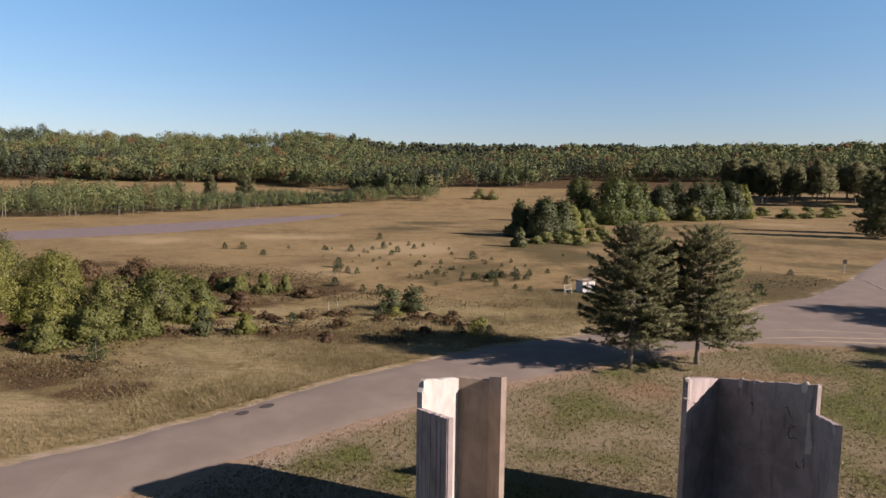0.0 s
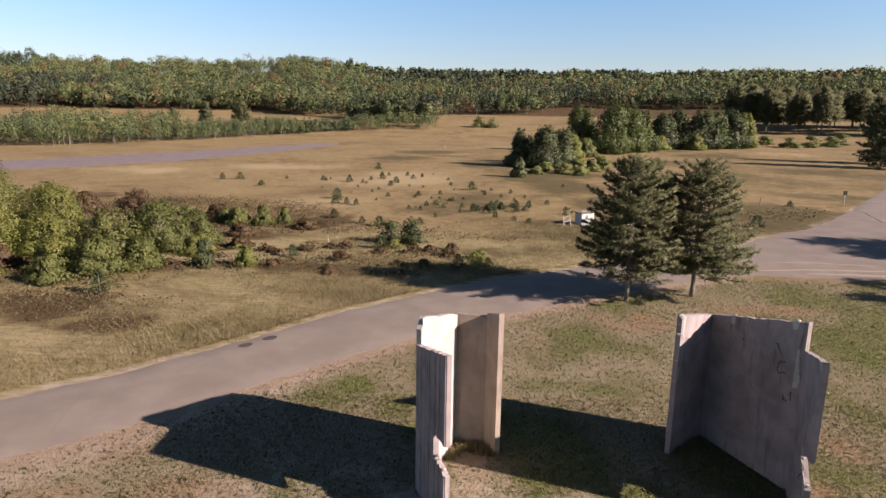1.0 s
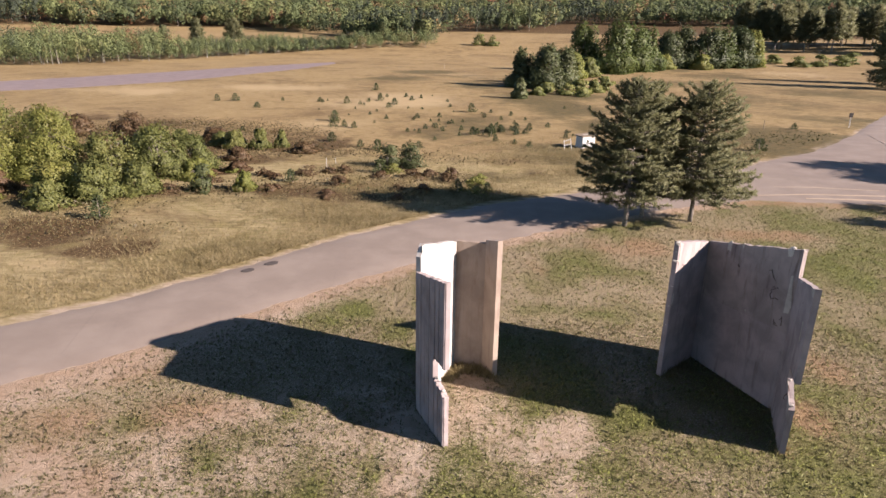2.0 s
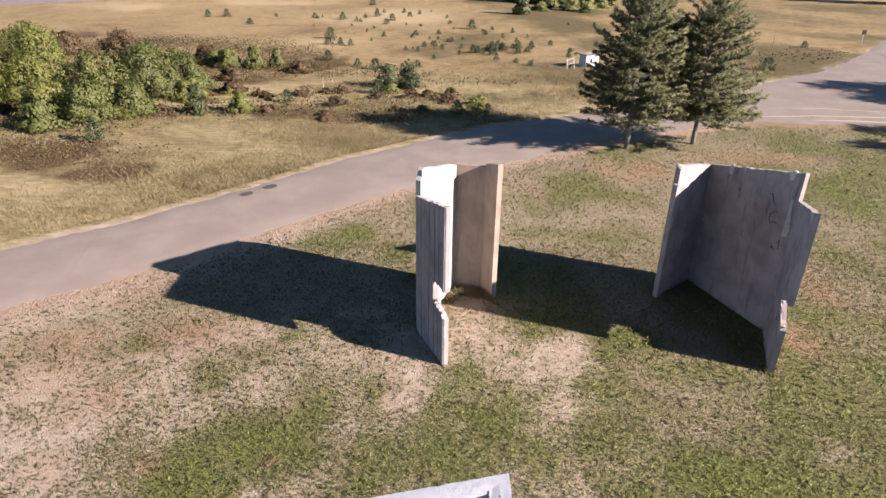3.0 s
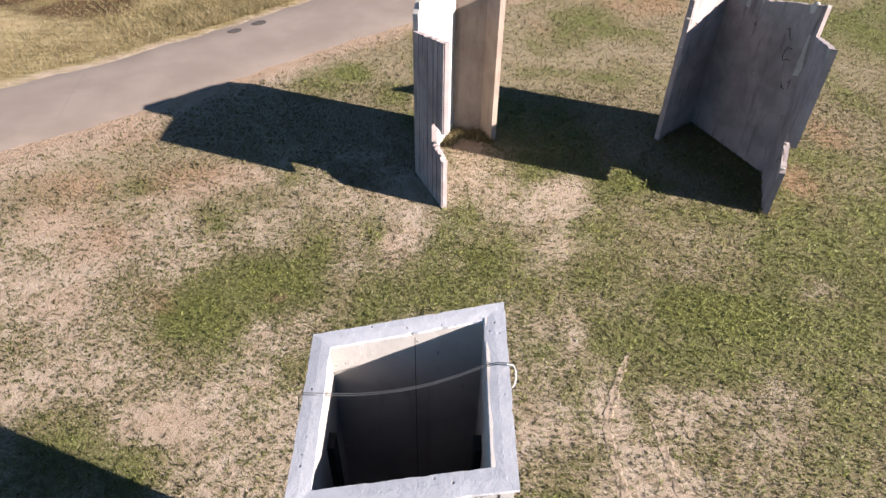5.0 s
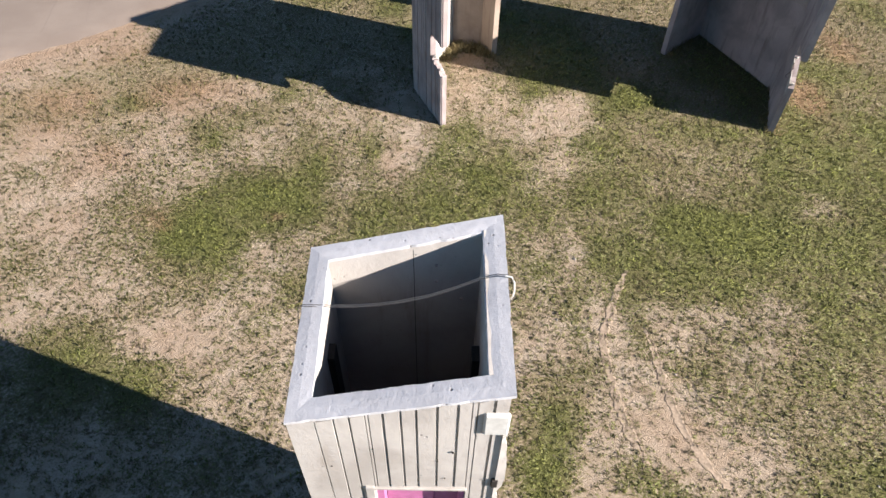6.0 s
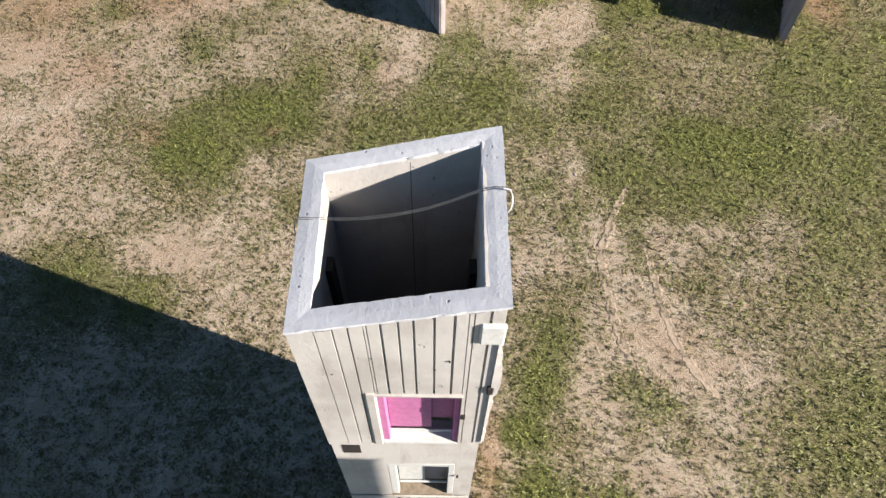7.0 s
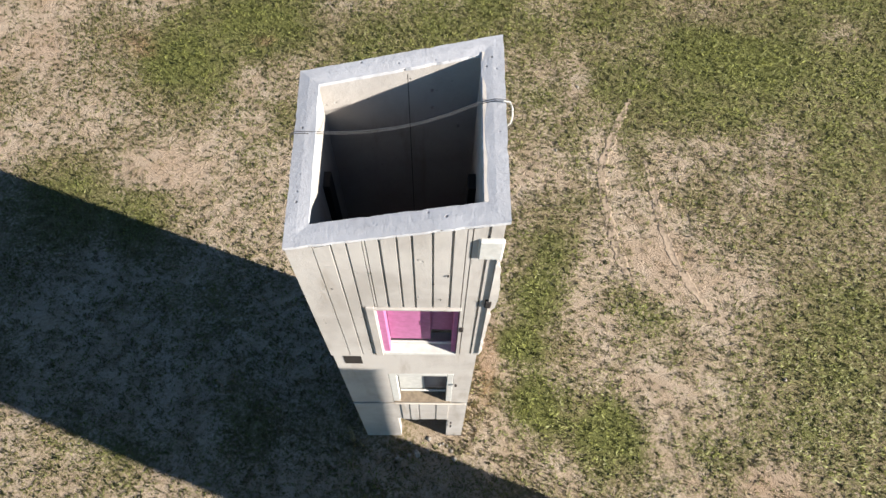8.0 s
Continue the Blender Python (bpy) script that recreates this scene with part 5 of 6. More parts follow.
# shrubs of the overgrown meadow
SHRUBS = [(-47, 62, 8.6, 9, "y"), (-42, 66, 7.6, 7, "y"), (-51, 70, 9.0, 9, "g"), (-44, 58, 6.2, 7, "y"), (-39.5, 60.5, 4.8, 6, "y"), (-33, 61, 5.6, 6.5, "g"), (-29.5, 63, 5.9, 7, "g"), (-26.6, 65, 4.4, 5, "g"),
          (-34.5, 54, 3.6, 5, "y"), (-30.5, 53, 3.9, 4.5, "g"), (-28, 55.5, 3.2, 4, "g"), (-38, 75, 5.4, 6, "r"), (-34, 72, 4.2, 6, "r"), (-36.5, 66, 4.2, 5, "r"), (-33, 50.5, 2.6, 3.6, "g"), (-31.5, 67, 5.0, 5, "y")]
SHRUBS_2 = [(-46, 71, 6.8, 8, "y"), (-48, 56, 4.4, 6, "g"), (-41, 55, 2.4, 4, "r"), (-25.2, 62, 2.4, 3.5, "y"), (-40, 51.5, 1.8, 3.4, "y"), (-18.9, 57, 2.2, 2.0, "y"), (-26.5, 78, 2.6, 3, "g"), (-23.5, 78, 2.8, 2.6, "g"), (-29, 80, 2.0, 3, "g"), (-21, 79, 2.6, 1.8, "g"), (-46, 54, 2.0, 3.4, "y"),
            (-24, 71, 1.6, 3, "r"), (-50.5, 86, 3.2, 5, "r"), (-31, 84, 1.8, 4, "r"), (-34, 80, 2.2, 4, "g"), (-17.5, 76, 1.4, 3.0, "r"), (-22, 65, 1.3, 2.4, "r"), (-44.5, 50.5, 2.0, 3, "y"), (-37.5, 47.5, 1.2, 2.4, "r")]
WORDS = dict(y=("yellow-green leafy shrub in the overgrown meadow", YELLOWING), g=("green leafy shrub in the overgrown meadow", GREEN), r=("rust-brown thinning shrub in the meadow", RUSSET))
for k, (x, y, h, w, c) in enumerate(SHRUBS + SHRUBS_2):
    make_leafy((x, y, 0), 0.88 * h, 1.08 * w, 200 + k, WORDS[c][1], WORDS[c][0], "shrub", "shrub", "meadow shrubs", clumps=int(3400 + 1400 * w), size=0.135, low=0.0, lobes=int(16 + 6 * w), plume=1.0)

# knee to head high brush in the hollow before the shrubs
rng = random.Random(77)
for k in range(34):
    x, y, c = rng.uniform(-40, 4), rng.uniform(54.5, 66), rng.choice("rrrrry")
    if y > far_edge(x) + 3:
        h = rng.uniform(0.4, 1.0)
        make_leafy((x, y, 0), h, h * rng.uniform(2.2, 4.0), 300 + k, WORDS[c][1], WORDS[c][0].replace("shrub", "low bush"), "bush", "shrub", "meadow brush", clumps=700, size=0.12, low=0.0, lobes=14, plume=1.0)


def young_pine_meshes(seed, h=1.0):
    """A small bushy pine, a metre high, to be scaled."""
    rng = np.random.default_rng(seed)
    n = 400
    f = rng.random(n) ** 1.25
    a = rng.uniform(0, 2 * math.pi, n)
    lump = 1 + 0.3 * np.sin(3 * a + 9 * f + seed)
    r = (0.42 * (1 - f) ** 0.65 + 0.03) * rng.uniform(0.3, 1.05, n) * lump
    c = np.stack([r * np.cos(a), r * np.sin(a), 0.04 + 0.93 * f], -1)
    d = np.stack([np.cos(a), np.sin(a), rng.uniform(0.1, 1.4, n)], -1) + rng.normal(0, 0.35, (n, 3))
    d /= np.linalg.norm(d, axis=1)[:, None]
    w = np.cross(d, rng.normal(size=d.shape))
    w /= np.linalg.norm(w, axis=1)[:, None] + 1e-9
    v = np.stack([c - w * 0.032, c + w * 0.032, c + d * 0.145], 1).reshape(-1, 3)
    crown = mesh_from("young_needles", v, np.arange(len(v)).reshape(-1, 3), PINE_LIGHT)
    return trunk_mesh([(0, 0, -0.05), (0, 0, 0.5), (0, 0, 0.95)], (0.03, 0.02, 0.006), (), 5), crown


YOUNG = []
for k in range(4):
    t = thing("young_pine", (0, 0, 0), "small bushy young pine growing in dry grass", "tree", "young pines")
    bm, crown = young_pine_meshes(k)
    part("trunk", bm, BARK, t)
    mesh_part("crown", crown, t)
    YOUNG.append(t)
spots = [(-27.2, 47.2, 2.2), (-15.5, 60.7, 1.5), (-7.2, 65.2, 1.7), (0.8, 57.3, 1.6), (3.6, 57.9, 1.1), (-11.3, 80, 1.2), (-8.9, 78.2, 1.6), (-17.7, 96.6, 1.4), (-46.4, 128.3, 1.6), (-42.9, 128.8, 1.8)]
spots += [(-17.8, 155.6, 2.0), (-14.4, 133.2, 1.9), (-20.3, 127, 1.7), (-17.5, 125.5, 1.0), (-10.9, 126.5, 1.6), (-16.5, 130.7, 1.0), (-11.6, 121.6, 1.2), (-18.5, 102.7, 2.1), (-16, 96.7, 1.3), (-14.4, 95.8, 1.2), (-15.6, 83.9, 1.5), (-5.5, 107.8, 1.0), (3.9, 116.8, 1.9)]
spots += [(-35.5, 118.2, 1.3), (-33.8, 130.2, 0.9), (-26.1, 129.3, 1.2), (-10.5, 105.8, 0.9), (-8, 134.2, 1.2), (-9.6, 140.9, 1.1), (0.3, 101.7, 0.9), (6.2, 86.1, 1.1), (10.3, 82.1, 0.9), (8.6, 84.1, 0.8), (16.3, 89.5, 0.9), (39.8, 81.7, 2.0), (54.5, 101.8, 1.2), (-5.6, 78, 1.0), (-3.9, 80, 1.1)]
for x, y, h, w in ((-6.7, 68.0, 2.7, 2.6), (-4.2, 68.6, 2.9, 2.9), (-22.6, 56.5, 2.6, 2.2)):
    make_leafy((x, y, 0), h, w, int(90 * h), FIELD_PINE, "round bushy young pine above the dry grass", "young_pine", group="young pines", clumps=1500, size=0.16, low=0.0, lobes=12)
rng = random.Random(21)
for k in range(60):
    x, y = rng.choice([(-14, 128, 12, 10), (5, 100, 9, 14), (9, 95, 8, 6), (-8, 92, 10, 8), (12, 118, 10, 12), (-3, 112, 10, 10)])[:2]
    spots.append((x + rng.gauss(0, 9), y + rng.gauss(0, 8), rng.uniform(0.35, 1.0)))
for k in range(26):
    spots.append((rng.gauss(7.0, 2.6), rng.gauss(94, 2.0), rng.uniform(0.6, 1.4)))
for k, (x, y, h) in enumerate(spots):
    m = Matrix.Translation((x, y, 0)) @ Matrix.Rotation(rng.uniform(0, 6.28), 4, "Z") @ Matrix.Diagonal((h * rng.uniform(0.8, 1.15), h * rng.uniform(0.8, 1.15), h * 0.82, 1))
    src = YOUNG[k % 4]
    if k < 4:
        src.matrix_basis = m
        src.scale = m.to_scale()
    else:
        c = copy_thing(src, Matrix())
        c.matrix_basis = m
# ---- grass ----
def blades(name, label, x, y, z, h, width, per, mat, seed, lean=0.5):
    """Tufts of upright blades as one object."""
    rng = np.random.default_rng(seed)
    n = len(x) * per
    c = np.repeat(np.stack([x, y, z], -1), per, 0)
    hh = np.repeat(h, per) * rng.uniform(0.6, 1.25, n)
    c[:, :2] += rng.normal(0, 1, (n, 2)) * np.repeat(width, per)[:, None] * 1.1
    a = rng.uniform(0, 2 * math.pi, n)
    w = np.stack([np.cos(a), np.sin(a), 0 * a], -1) * (np.repeat(width, per) * rng.uniform(0.5, 1.2, n))[:, None] * 0.5
    tip = c + np.stack([rng.normal(0, lean, n) * hh, rng.normal(0, lean, n) * hh, hh], -1)
    v = np.stack([c - w, c + w, tip], 1).reshape(-1, 3)
    me = mesh_from(name, v, np.arange(len(v)).reshape(-1, 3), mat)
    return tagged(new(name, me), label, "grass", kind="stuff")


def lawn_grass(name, label, x_reach, slope, y_from, y_to, cell, size, per, seed):
    """Low leafy clumps over the sandy lawn, one to a cell at most, thinning out where the soil is bare."""
    rng = np.random.default_rng(seed)
    gx, gy = np.meshgrid(np.arange(-40, 42, cell), np.arange(y_from, y_to, cell))
    x, y = gx.ravel() + rng.uniform(-0.6, 0.6, gx.size) * cell, gy.ravel() + rng.uniform(-0.6, 0.6, gx.size) * cell
    ok = (np.abs(x - 0.5) < x_reach + slope * np.maximum(y, 0)) & (y < near_edge(x) - 0.35) & ~((x > -1.58) & (x < 0.83) & (y > 2.7) & (y < 5.2))
    x, y = x[ok], y[ok]
    cover, lush, dry = lawn_cover(x, y)
    cover = cover * (1 - 0.8 * smooth(near_edge(x) - y, 2.5, 0.3))
    ok = rng.random(len(x)) < np.clip(1.2 * cover, 0.12, 1)
    x, y, cover, lush, dry = x[ok], y[ok], cover[ok], lush[ok], dry[ok]
    k = len(x)
    rad = size * rng.uniform(0.45, 1.2, k) * (0.55 + 0.6 * cover)
    tone = np.clip(0.52 + 0.32 * lush - 0.16 * smooth(y, 20, 32) + 0.12 * (fbm(x, y, 3.0, 3, 7.0) - 0.5) * 2 + rng.normal(0, 0.12, k) - 0.45 * dry * (rng.random(k) < 0.8), 0, 1)
    m = k * per
    a, d = rng.uniform(0, 2 * math.pi, m), np.sqrt(rng.random(m))
    out = np.stack([np.cos(a), np.sin(a)], -1)
    R = np.repeat(rad, per)
    base = np.stack([np.repeat(x, per) + out[:, 0] * d * R, np.repeat(y, per) + out[:, 1] * d * R, np.full(m, -0.004)], -1)
    ln = np.repeat(0.5 * rad + 0.32 * size, per) * rng.uniform(0.6, 1.3, m)
    lean = out * (d * 0.9)[:, None] + rng.normal(0, 0.45, (m, 2))
    tip = base + np.concatenate([lean * ln[:, None], (ln * rng.uniform(0.5, 1.1, m))[:, None]], -1)
    w = np.stack([-np.sin(a), np.cos(a), 0 * a], -1) * (ln * rng.uniform(0.16, 0.3, m))[:, None]
    way = np.concatenate([0.55 * out * d[:, None] + rng.normal(0, 0.45, (m, 2)), np.full((m, 1), 0.8)], -1)
    me = leafed(name, np.stack([base - w, base + w, tip], 1), way, LAWN)
    me.attributes.new("tone", "FLOAT", "POINT").data.foreach_set("value", np.repeat(np.repeat(tone, per), 3).astype(np.float32))
    tagged(new(name, me), label, "grass", kind="stuff")


def lawn_tufts():
    lawn_grass("rear_lawn_grass", "low patchy grass clumps behind the shaft", 12, 0.0, -8, 0.2, 0.26, 0.1, 9, 48)
    lawn_grass("lawn_grass", "low patchy grass clumps on the sandy lawn", 9.5, 0.42, 0.2, 17, 0.138, 0.072, 15, 8)
    lawn_grass("middle_lawn_grass", "low patchy grass clumps round the ruins", 9.5, 0.5, 17, 30, 0.19, 0.105, 9, 28)
    lawn_grass("outer_lawn_grass", "short dry and green grass towards the road", 10, 0.66, 30, 55, 0.3, 0.13, 6, 18)


def meadow_grass():
    rng = np.random.default_rng(9)
    n = 150000
    x = rng.uniform(-48, 40, n)
    y = far_edge(x) + 0.8 + 30 * rng.random(n) ** 1.5
    keep = (np.abs(x) < 0.85 * y) & ~((x > 28) & (y < far_edge(x) + 1.5))
    tall = 0.5 + 0.5 * np.sin(x * 0.21 + 2 * np.sin(y * 0.13)) * np.sin(y * 0.33 + 1.1)
    keep &= rng.random(n) < 0.15 + 0.85 * tall * tall
    keep &= rng.random(n) > blobs(x, y, SCRUB)
    x, y, tall = x[keep], y[keep], tall[keep]
    k = len(x)
    blades("meadow_grass", "tall dry yellow grass beyond the road", x, y, np.zeros(k), (0.10 + 0.22 * tall) * rng.uniform(0.6, 1.4, k), rng.uniform(0.022, 0.045, k), 3, HAY, 10, 0.6)


def low_scrub():
    """Knee-high brown scrub in the damp hollows of the meadow."""
    rng = np.random.default_rng(12)
    n = 120000
    x, y = rng.uniform(-62, 18, n), rng.uniform(40, 104, n)
    keep = (rng.random(n) < blobs(x, y, SCRUB[:14]) * 1.1 - 0.25) & (y > far_edge(x) + 2)
    x, y = x[keep], y[keep]
    c = np.stack([x, y, rng.uniform(0.05, 0.8, len(x)) ** 1.5], -1)
    v, q = leaf_cards(c, 0.2, rng, aspect=0.6)
    me = mesh_from("low_scrub", v, q, SCRUB_LEAF)
    tagged(new("low_scrub", me), "low brown and olive scrub in the meadow", "scrub", kind="stuff")
    n = 26000
    x, y = rng.uniform(-16, 70, n), rng.uniform(50, 108, n)
    keep = (rng.random(n) < blobs(x, y, OLIVE[:4]) * 1.2 - 0.3) & (y > far_edge(x) + 2)
    x, y = x[keep], y[keep]
    c = np.stack([x, y, rng.uniform(0.05, 0.7, len(x)) ** 1.6], -1)
    v, q = leaf_cards(c, 0.26, rng, aspect=0.6)
    tagged(new("olive_scrub", mesh_from("olive_scrub", v, q, OLIVE_LEAF)), "low dark olive scrub near the road junction", "scrub", kind="stuff")


lawn_tufts()
meadow_grass()
low_scrub()


def wall_foot_grass():
    """Uncut dry grass at the foot of the slabs."""
    rng = np.random.default_rng(15)
    xs, ys = [], []
    for (a, b, c, d), n in (((0.4, 25.2, 1.7, 25.0), 260), ((0.1, 24.2, 0.6, 25.4), 160), ((1.2, 25.0, 2.0, 24.5), 120), ((9.8, 24.9, 11.4, 26.2), 90), ((-1.5, 2.6, -1.5, 5.1), 60), ((0.78, 2.9, 0.8, 5.2), 110), ((12.2, 19.3, 13.4, 22.2), 120)):
        f = rng.random(n)
        xs.append(a + (c - a) * f + rng.normal(0, 0.18, n))
        ys.append(b + (d - b) * f + rng.normal(0, 0.18, n))
    x, y = np.concatenate(xs), np.concatenate(ys)
    k = len(x)
    blades("wall_foot_grass", "uncut dry grass at the foot of the walls", x, y, np.zeros(k), rng.uniform(0.1, 0.32, k), rng.uniform(0.03, 0.06, k), 4, HAY, 16, 0.5)


wall_foot_grass()


# ---- small things ----
def lump(bm, centre, size, rng):
    vs = bmesh.ops.create_icosphere(bm, subdivisions=1, radius=1.0)["verts"]
    sx, sy, sz = (size * rng.uniform(0.6, 1.2) for _ in range(3))
    for v in vs:
        k = rng.uniform(0.75, 1.15)
        v.co = Vector((v.co.x * sx * k, v.co.y * sy * k, v.co.z * sz * 0.7 * k)) + Vector(centre)


def stone(at, size, seed, mat, label):
    bm = bmesh.new()
    lump(bm, (0, 0, 0), size, random.Random(seed))
    ob = part("stone", bm, mat)
    ob.matrix_basis = Matrix.Translation((at[0], at[1], size * 0.2))
    return tagged(ob, label, "stone", "loose stones")


rng = random.Random(31)
for k in range(16):
    stone((rng.uniform(-0.75, 0.5), rng.uniform(2.35, 2.8)), rng.uniform(0.03, 0.085), k, STONE, "broken concrete lump at the foot of the shaft")
for k, (x, y) in enumerate([(-4.9, 3.9), (-5.6, 6.3), (6.2, 8.9), (3.3, 10.6), (8.1, 4.2), (-6.8, 24.6), (-4.6, 24.9), (7.9, 3.1), (-2.4, 12.2), (10.2, 6.0), (1.9, 14.8), (-7.5, 12.9), (5.2, 27.3), (4.1, 12.9)]):
    stone((x, y), rng.uniform(0.03, 0.055), 40 + k, STONE, "small pale stone lying on the lawn")


def tyre_track(pts, width, seed):
    """A dried wheel rut: a shallow trough with a crumbled ridge on each side."""
    rng = np.random.default_rng(seed)
    p = np.array(pts, float)
    d = np.concatenate([[0], np.cumsum(np.hypot(*np.diff(p, axis=0).T))])
    n = int(d[-1] / 0.07)
    s = np.linspace(0, d[-1], n)
    c = np.stack([np.interp(s, d, p[:, 0]), np.interp(s, d, p[:, 1])], -1)
    for _ in range(12):
        c[1:-1] = (c[:-2] + 2 * c[1:-1] + c[2:]) / 4
    t = np.gradient(c, axis=0)
    t /= np.linalg.norm(t, axis=1)[:, None]
    nrm = np.stack([t[:, 1], -t[:, 0]], -1)
    u = np.array([-1.0, -0.72, -0.5, -0.2, 0.2, 0.5, 0.72, 1.0])
    prof = np.array([-0.03, 0.013, 0.004, 0.002, 0.002, 0.003, 0.005, -0.03])
    fade = np.minimum(1, np.minimum(s, d[-1] - s) / 0.7)
    w = width * rng.uniform(0.5, 1.4, (n, 1)) * (0.5 + 0.5 * fade[:, None])
    P = c[:, None] + nrm[:, None] * (u[None] * w)[..., None] + rng.normal(0, 0.012, (n, 8, 2))
    z = prof[None] * fade[:, None] + np.where(np.abs(u) < 0.9, rng.normal(0, 0.003, (n, 8)), -0.02) + 0.002
    v = np.concatenate([P, z[..., None]], -1).reshape(-1, 3)
    i, j = np.meshgrid(np.arange(n - 1), np.arange(7), indexing="ij")
    q = np.stack([i * 8 + j, (i + 1) * 8 + j, (i + 1) * 8 + j + 1, i * 8 + j + 1], -1).reshape(-1, 4)
    tagged(new("tyre_track", mesh_from("tyre_track", v, q, DIRT)), "dried sandy wheel rut in the lawn", "tyre track", kind="stuff")


tyre_track([(5.6, 12.5), (5.06, 11.45), (4.45, 10.0), (4.46, 8.74), (4.62, 7.4), (5.0, 6.3)], 0.15, 1)
tyre_track([(5.7, 10.4), (5.79, 9.83), (5.83, 8.59), (6.0, 7.34), (6.4, 6.34), (7.1, 5.4)], 0.13, 2)
for x, y, r in ((-12.39, 36.6, 0.42), (-11.26, 37.9, 0.46)):
    bm = bmesh.new()
    bmesh.ops.create_cone(bm, cap_ends=True, segments=18, radius1=r, radius2=r * 0.96, depth=0.012)
    for v in bm.verts:
        v.co.x *= 1.0 + 0.08 * math.sin(5 * v.co.y)
        v.co.y *= 0.75
    ob = part("road_patch", bm, PATCH)
    ob.matrix_basis = Matrix.Translation((x, y, 0.085)) @ Matrix.Rotation(0.75, 4, "Z")
    tagged(ob, "dark tar patch on the asphalt road", "road patch", kind="structure")


def on_wall(p0, p1, u, z, off=0.0):
    """A place on the front of a wall, u metres along it."""
    d = (Vector((*p1, 0)) - Vector((*p0, 0))).normalized()
    return Vector((*p0, 0)) + d * u + Vector((d.y, -d.x, 0)) * off + Vector((0, 0, z))


def chip(ruin, p0, p1, outline, seed=0, proud=0.012):
    """A shallow scar of broken concrete, pale partly for sunlit notches; outline lists (along, height) corners."""
    rng = random.Random(seed)
    pts = []
    for (u0, z0), (u1, z1) in zip(outline, outline[1:] + outline[:1]):
        for f in (0.0, 0.33, 0.66):
            pts.append((u0 + (u1 - u0) * f + rng.uniform(-0.015, 0.015), z0 + (z1 - z0) * f + rng.uniform(-0.02, 0.02)))
    bm = bmesh.new()
    front = [bm.verts.new(on_wall(p0, p1, u, z, proud + rng.uniform(-0.006, 0.006))) for u, z in pts]
    back = [bm.verts.new(on_wall(p0, p1, u, z, -0.02)) for u, z in pts]
    bm.faces.new(front)
    for k in range(len(pts)):
        j = (k + 1) % len(pts)
        bm.faces.new((front[k], back[k], back[j], front[j]))
    bmesh.ops.triangulate(bm, faces=[f for f in bm.faces if len(f.verts) > 4])
    bmesh.ops.recalc_face_normals(bm, faces=bm.faces)
    part("broken_edge", bm, CONC_EDGE, ruin, "broken concrete, pale partly for sun in the notches")


def wall_scars(ruin, p0, p1, chips, bars, seed):
    rng = random.Random(seed)
    for u, z, s in chips:
        bm = bmesh.new()
        lump(bm, on_wall(p0, p1, u, z, -0.08), s * 1.3, rng)
        part("broken_edge", bm, CONC_EDGE, ruin, "broken concrete, pale partly for sun in the notches")
    for u, z, n in bars:
        bm = bmesh.new()
        pts = [on_wall(p0, p1, u, z, 0.0)]
        for _ in range(n):
            pts.append(pts[-1] + Vector((rng.uniform(-0.14, 0.1), rng.uniform(-0.18, 0.02), rng.uniform(-0.16, 0.12))))
        tube(bm, pts, 0.014, 5)
        part("bent_bar", bm, STEEL, ruin, "rusty bent reinforcing bar")


K_, N0_, N1_ = (11.57, 26.72), (13.27, 22.42), (12.19, 19.51)
F0_ = (9.57, 24.9)
# top-edge lumps and pale scars stand in for notches catching the sun
wall_scars(right_ruin, K_, N0_, [(4.55, 6.83, 0.10), (1.15, 6.05, 0.085), (1.85, 6.22, 0.05), (4.1, 6.78, 0.095)], [(3.31, 5.6, 4), (3.72, 5.0, 5), (3.6, 4.8, 4), (4.2, 3.85, 6), (3.94, 3.75, 5), (1.76, 5.3, 2)], 3)
chip(right_ruin, K_, N0_, [(1.05, 6.04), (1.28, 6.09), (1.25, 5.72), (1.08, 5.7)], 1)
chip(right_ruin, K_, N0_, [(1.78, 6.2), (1.93, 6.23), (1.88, 6.05)], 2)
chip(right_ruin, K_, N0_, [(3.95, 6.72), (4.25, 6.78), (4.18, 6.5), (4.02, 6.42)], 3)
chip(right_ruin, K_, N0_, [(4.33, 5.75), (4.40, 5.78), (4.46, 5.1), (4.58, 4.55), (4.5, 4.25), (4.30, 4.2), (4.36, 4.9)], 4)
chip(right_ruin, K_, N0_, [(2.5, 3.55), (2.56, 3.56), (2.55, 3.46)], 5)
chip(right_ruin, N0_, N1_, [(2.0, 2.5), (2.3, 2.42), (2.26, 2.2), (2.08, 2.28)], 6)
chip(right_ruin, N0_, N1_, [(2.6, 2.28), (3.08, 2.05), (3.08, 1.55), (2.9, 1.75), (2.7, 2.0)], 7)
chip(right_ruin, N0_, N1_, [(0.5, 5.88), (0.95, 6.0), (0.8, 5.85)], 8)
chip(right_ruin, N0_, N1_, [(2.6, 6.38), (3.05, 6.48), (3.08, 6.2), (2.8, 6.22)], 9)
chip(right_ruin, N0_, N1_, [(2.35, 5.0), (2.42, 5.05), (2.44, 4.3), (2.36, 4.28)], 10)
wall_scars(right_ruin, N0_, N1_, [(2.0, 2.5, 0.08), (3.0, 2.02, 0.07)], [(1.7, 5.45, 4), (2.3, 2.4, 4)], 4)
wall_scars(right_ruin, F0_, K_, [(0.05, 6.22, 0.12), (0.04, 5.85, 0.085), (0.03, 5.45, 0.10), (0.05, 5.0, 0.075), (0.03, 4.3, 0.06), (0.03, 3.4, 0.05), (0.03, 2.5, 0.045)], [(0.5, 5.2, 2)], 5)
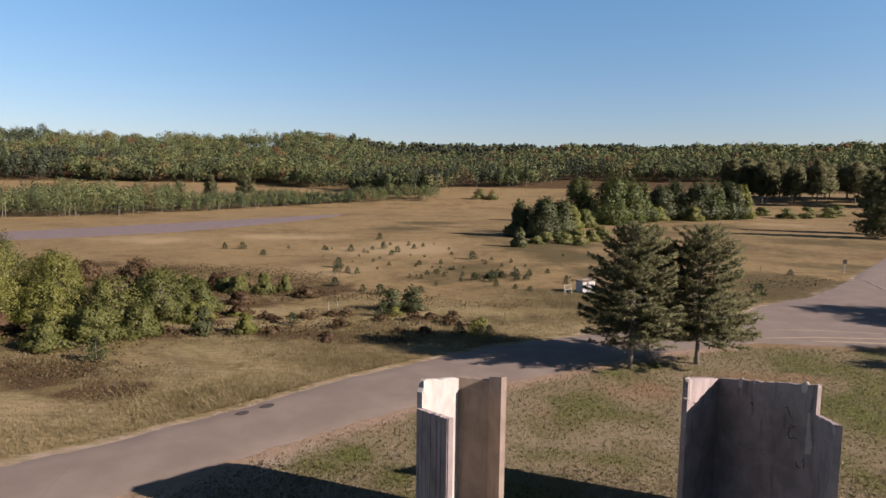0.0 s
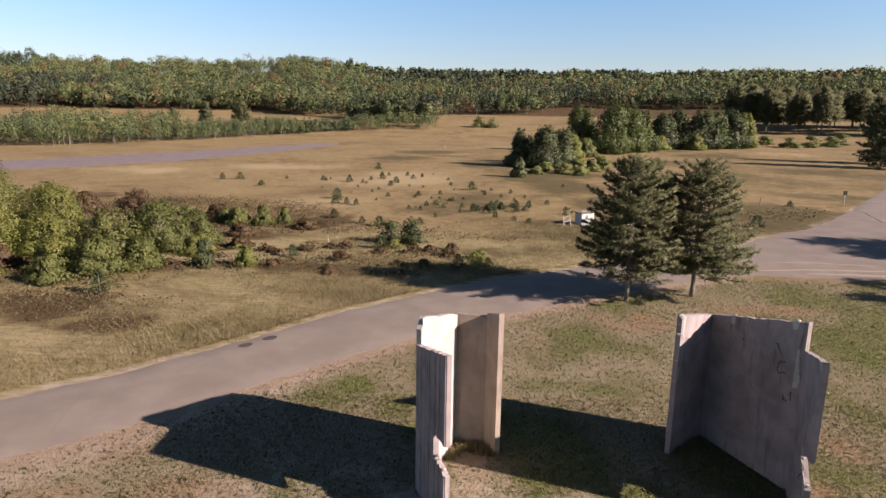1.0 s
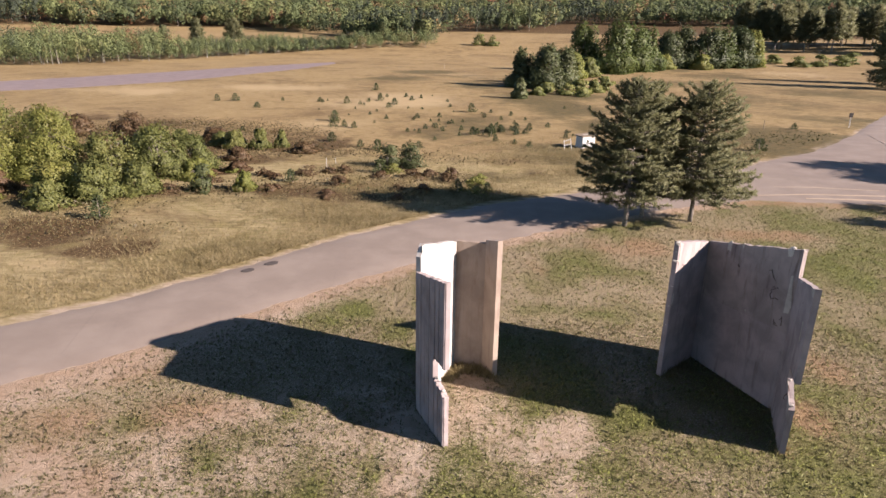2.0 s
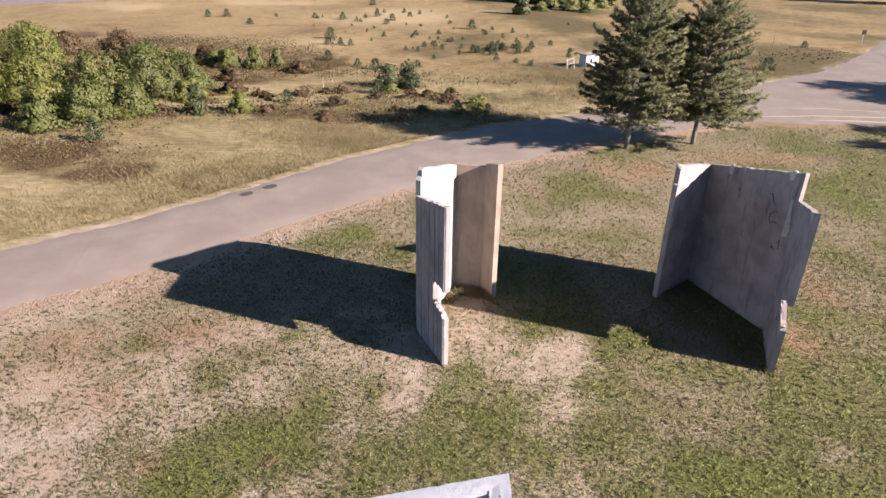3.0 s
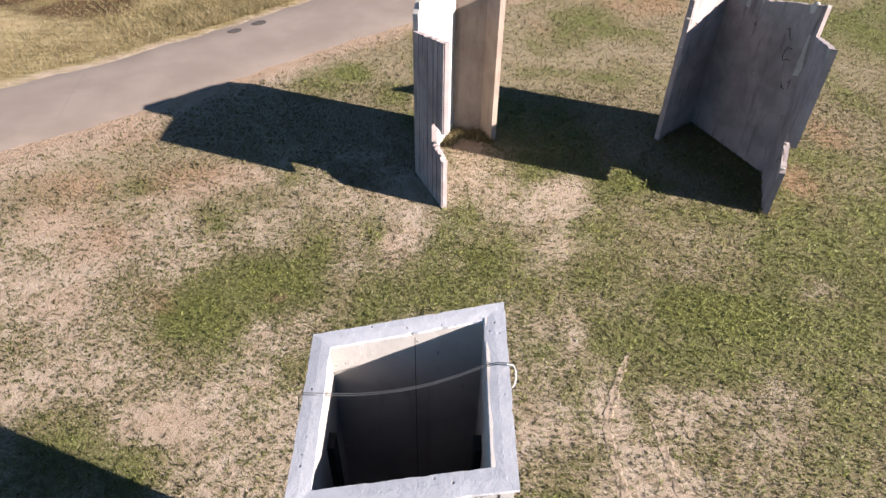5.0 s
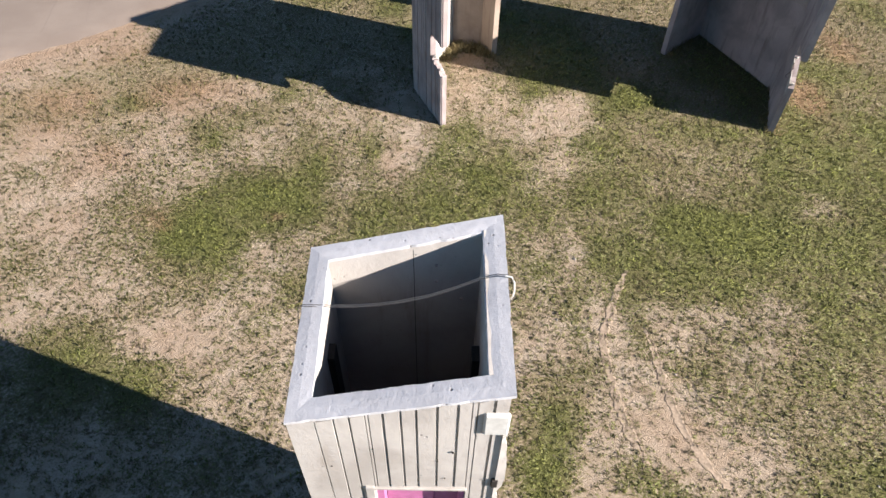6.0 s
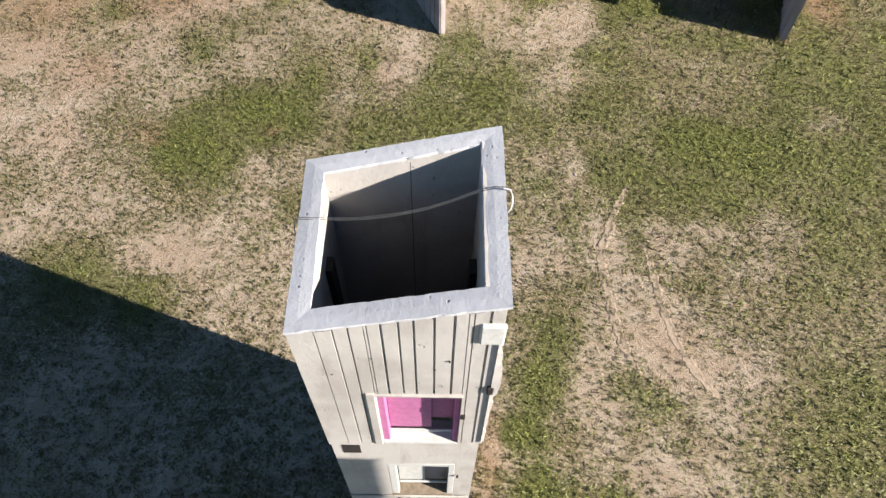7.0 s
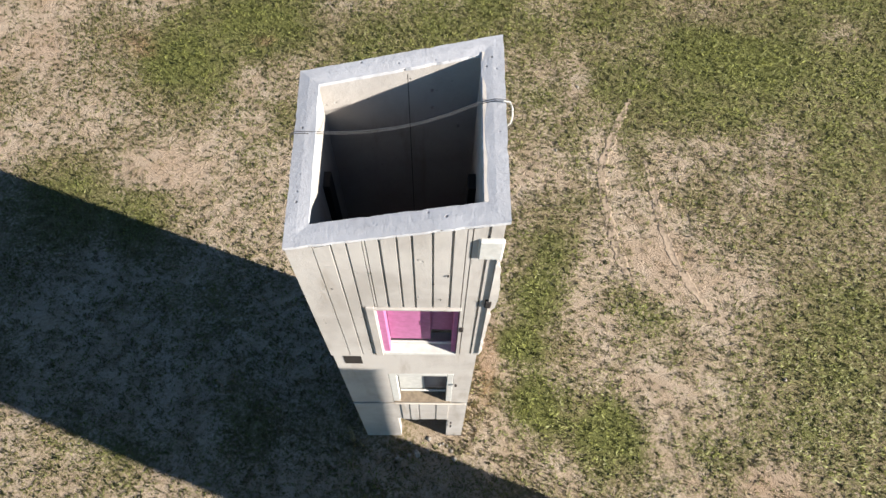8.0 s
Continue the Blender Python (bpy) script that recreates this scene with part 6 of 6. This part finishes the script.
chip(right_ruin, F0_, K_, [(0.12, 6.22), (0.34, 6.16), (0.28, 5.7), (0.16, 5.2)], 11)
chip(right_ruin, F0_, K_, [(0.05, 4.0), (0.12, 4.0), (0.13, 3.5), (0.06, 3.4)], 12)
wall_scars(left_ruin, (-1.16, 22.06), (-0.02, 19.55), [(1.95, 2.42, 0.07), (2.5, 2.2, 0.07), (1.6, 6.22, 0.06)], [(2.7, 4.2, 2)], 6)
chip(left_ruin, (-0.98, 21.98), (0.38, 25.62), [(0.1, 6.9), (0.5, 6.8), (0.4, 6.6), (0.12, 6.4)], 13)


def shed():
    t = thing("shed", pose(17.6, 82.4, 0, 0, 0, 24), "small white wooden shed with a worn flat roof", "shed")
    small_box("wall", (-0.95, -0.75, 0), (0.95, 0.75, 1.5), WHITE, t)
    bm = bmesh.new()
    for v in box(bm, (-1.1, -0.9, 1.5), (1.1, 0.9, 1.62)):
        v.co.z += 0.16 * (v.co.x + 1.1) / 2.2
    part("roof", bm, WOOD, t, "patched grey roof with peeling felt")
    d = small_box("door", (-0.3, -0.785, 0.05), (0.35, -0.752, 1.35), WHITE, t)
    small_box("handle", (0.24, -0.81, 0.66), (0.28, -0.786, 0.76), DARK, d)
    small_box("board", (-0.7, -0.4, 1.72), (0.1, -0.2, 1.76), CONC_EDGE, t)
    return t


shed()
t = thing("wooden_frame", pose(15.0, 80.2, 0, 0, 0, 10), "pale leaning wooden frame beside the shed", "frame")
for name, a, b in (("rail", (-0.4, 0, 0.0), (-0.55, 0.1, 1.3)), ("rail", (0.5, 0, 0.0), (0.3, 0.1, 1.5)), ("crosspiece", (-0.55, 0.1, 1.1), (0.35, 0.1, 1.4)), ("crosspiece", (-0.45, 0.05, 0.6), (0.4, 0.05, 0.8))):
    bm = bmesh.new()
    tube(bm, [a, b], 0.045, 4)
    part(name, bm, WHITE, t)


def post(x, y, h, label, board=None, mat=WOOD, name="post", r=0.05):
    t = thing(name, on_land(x, y), label, "post", "field posts")
    bm = bmesh.new()
    tube(bm, [(0, 0, -0.2), (0.02, 0, h * 0.5), (0.0, 0.01, h)], [r * 1.2, r * 1.1, r], 6)
    part("pole", bm, mat, t)
    if board:
        small_box("board", (-board, -0.04, h - 0.05), (board, 0.04, h + 0.65), DARK, t, "dark flat board")
    return t


post(65.0, 104.9, 1.7, "pale post carrying a small dark board", 0.32, WHITE, "signpost")
post(49.4, 101.2, 1.5, "short weathered wooden post in the field")
post(-13.0, 66.2, 1.3, "thin white marker stake in the meadow", None, WHITE, "marker_stake", 0.022)
post(-12.7, 69.8, 0.6, "short white marker stake in the meadow", None, WHITE, "marker_stake", 0.022)
post(-2.4, 245, 1.6, "thin white marker stake in the dry field", None, WHITE, "marker_stake", 0.022)
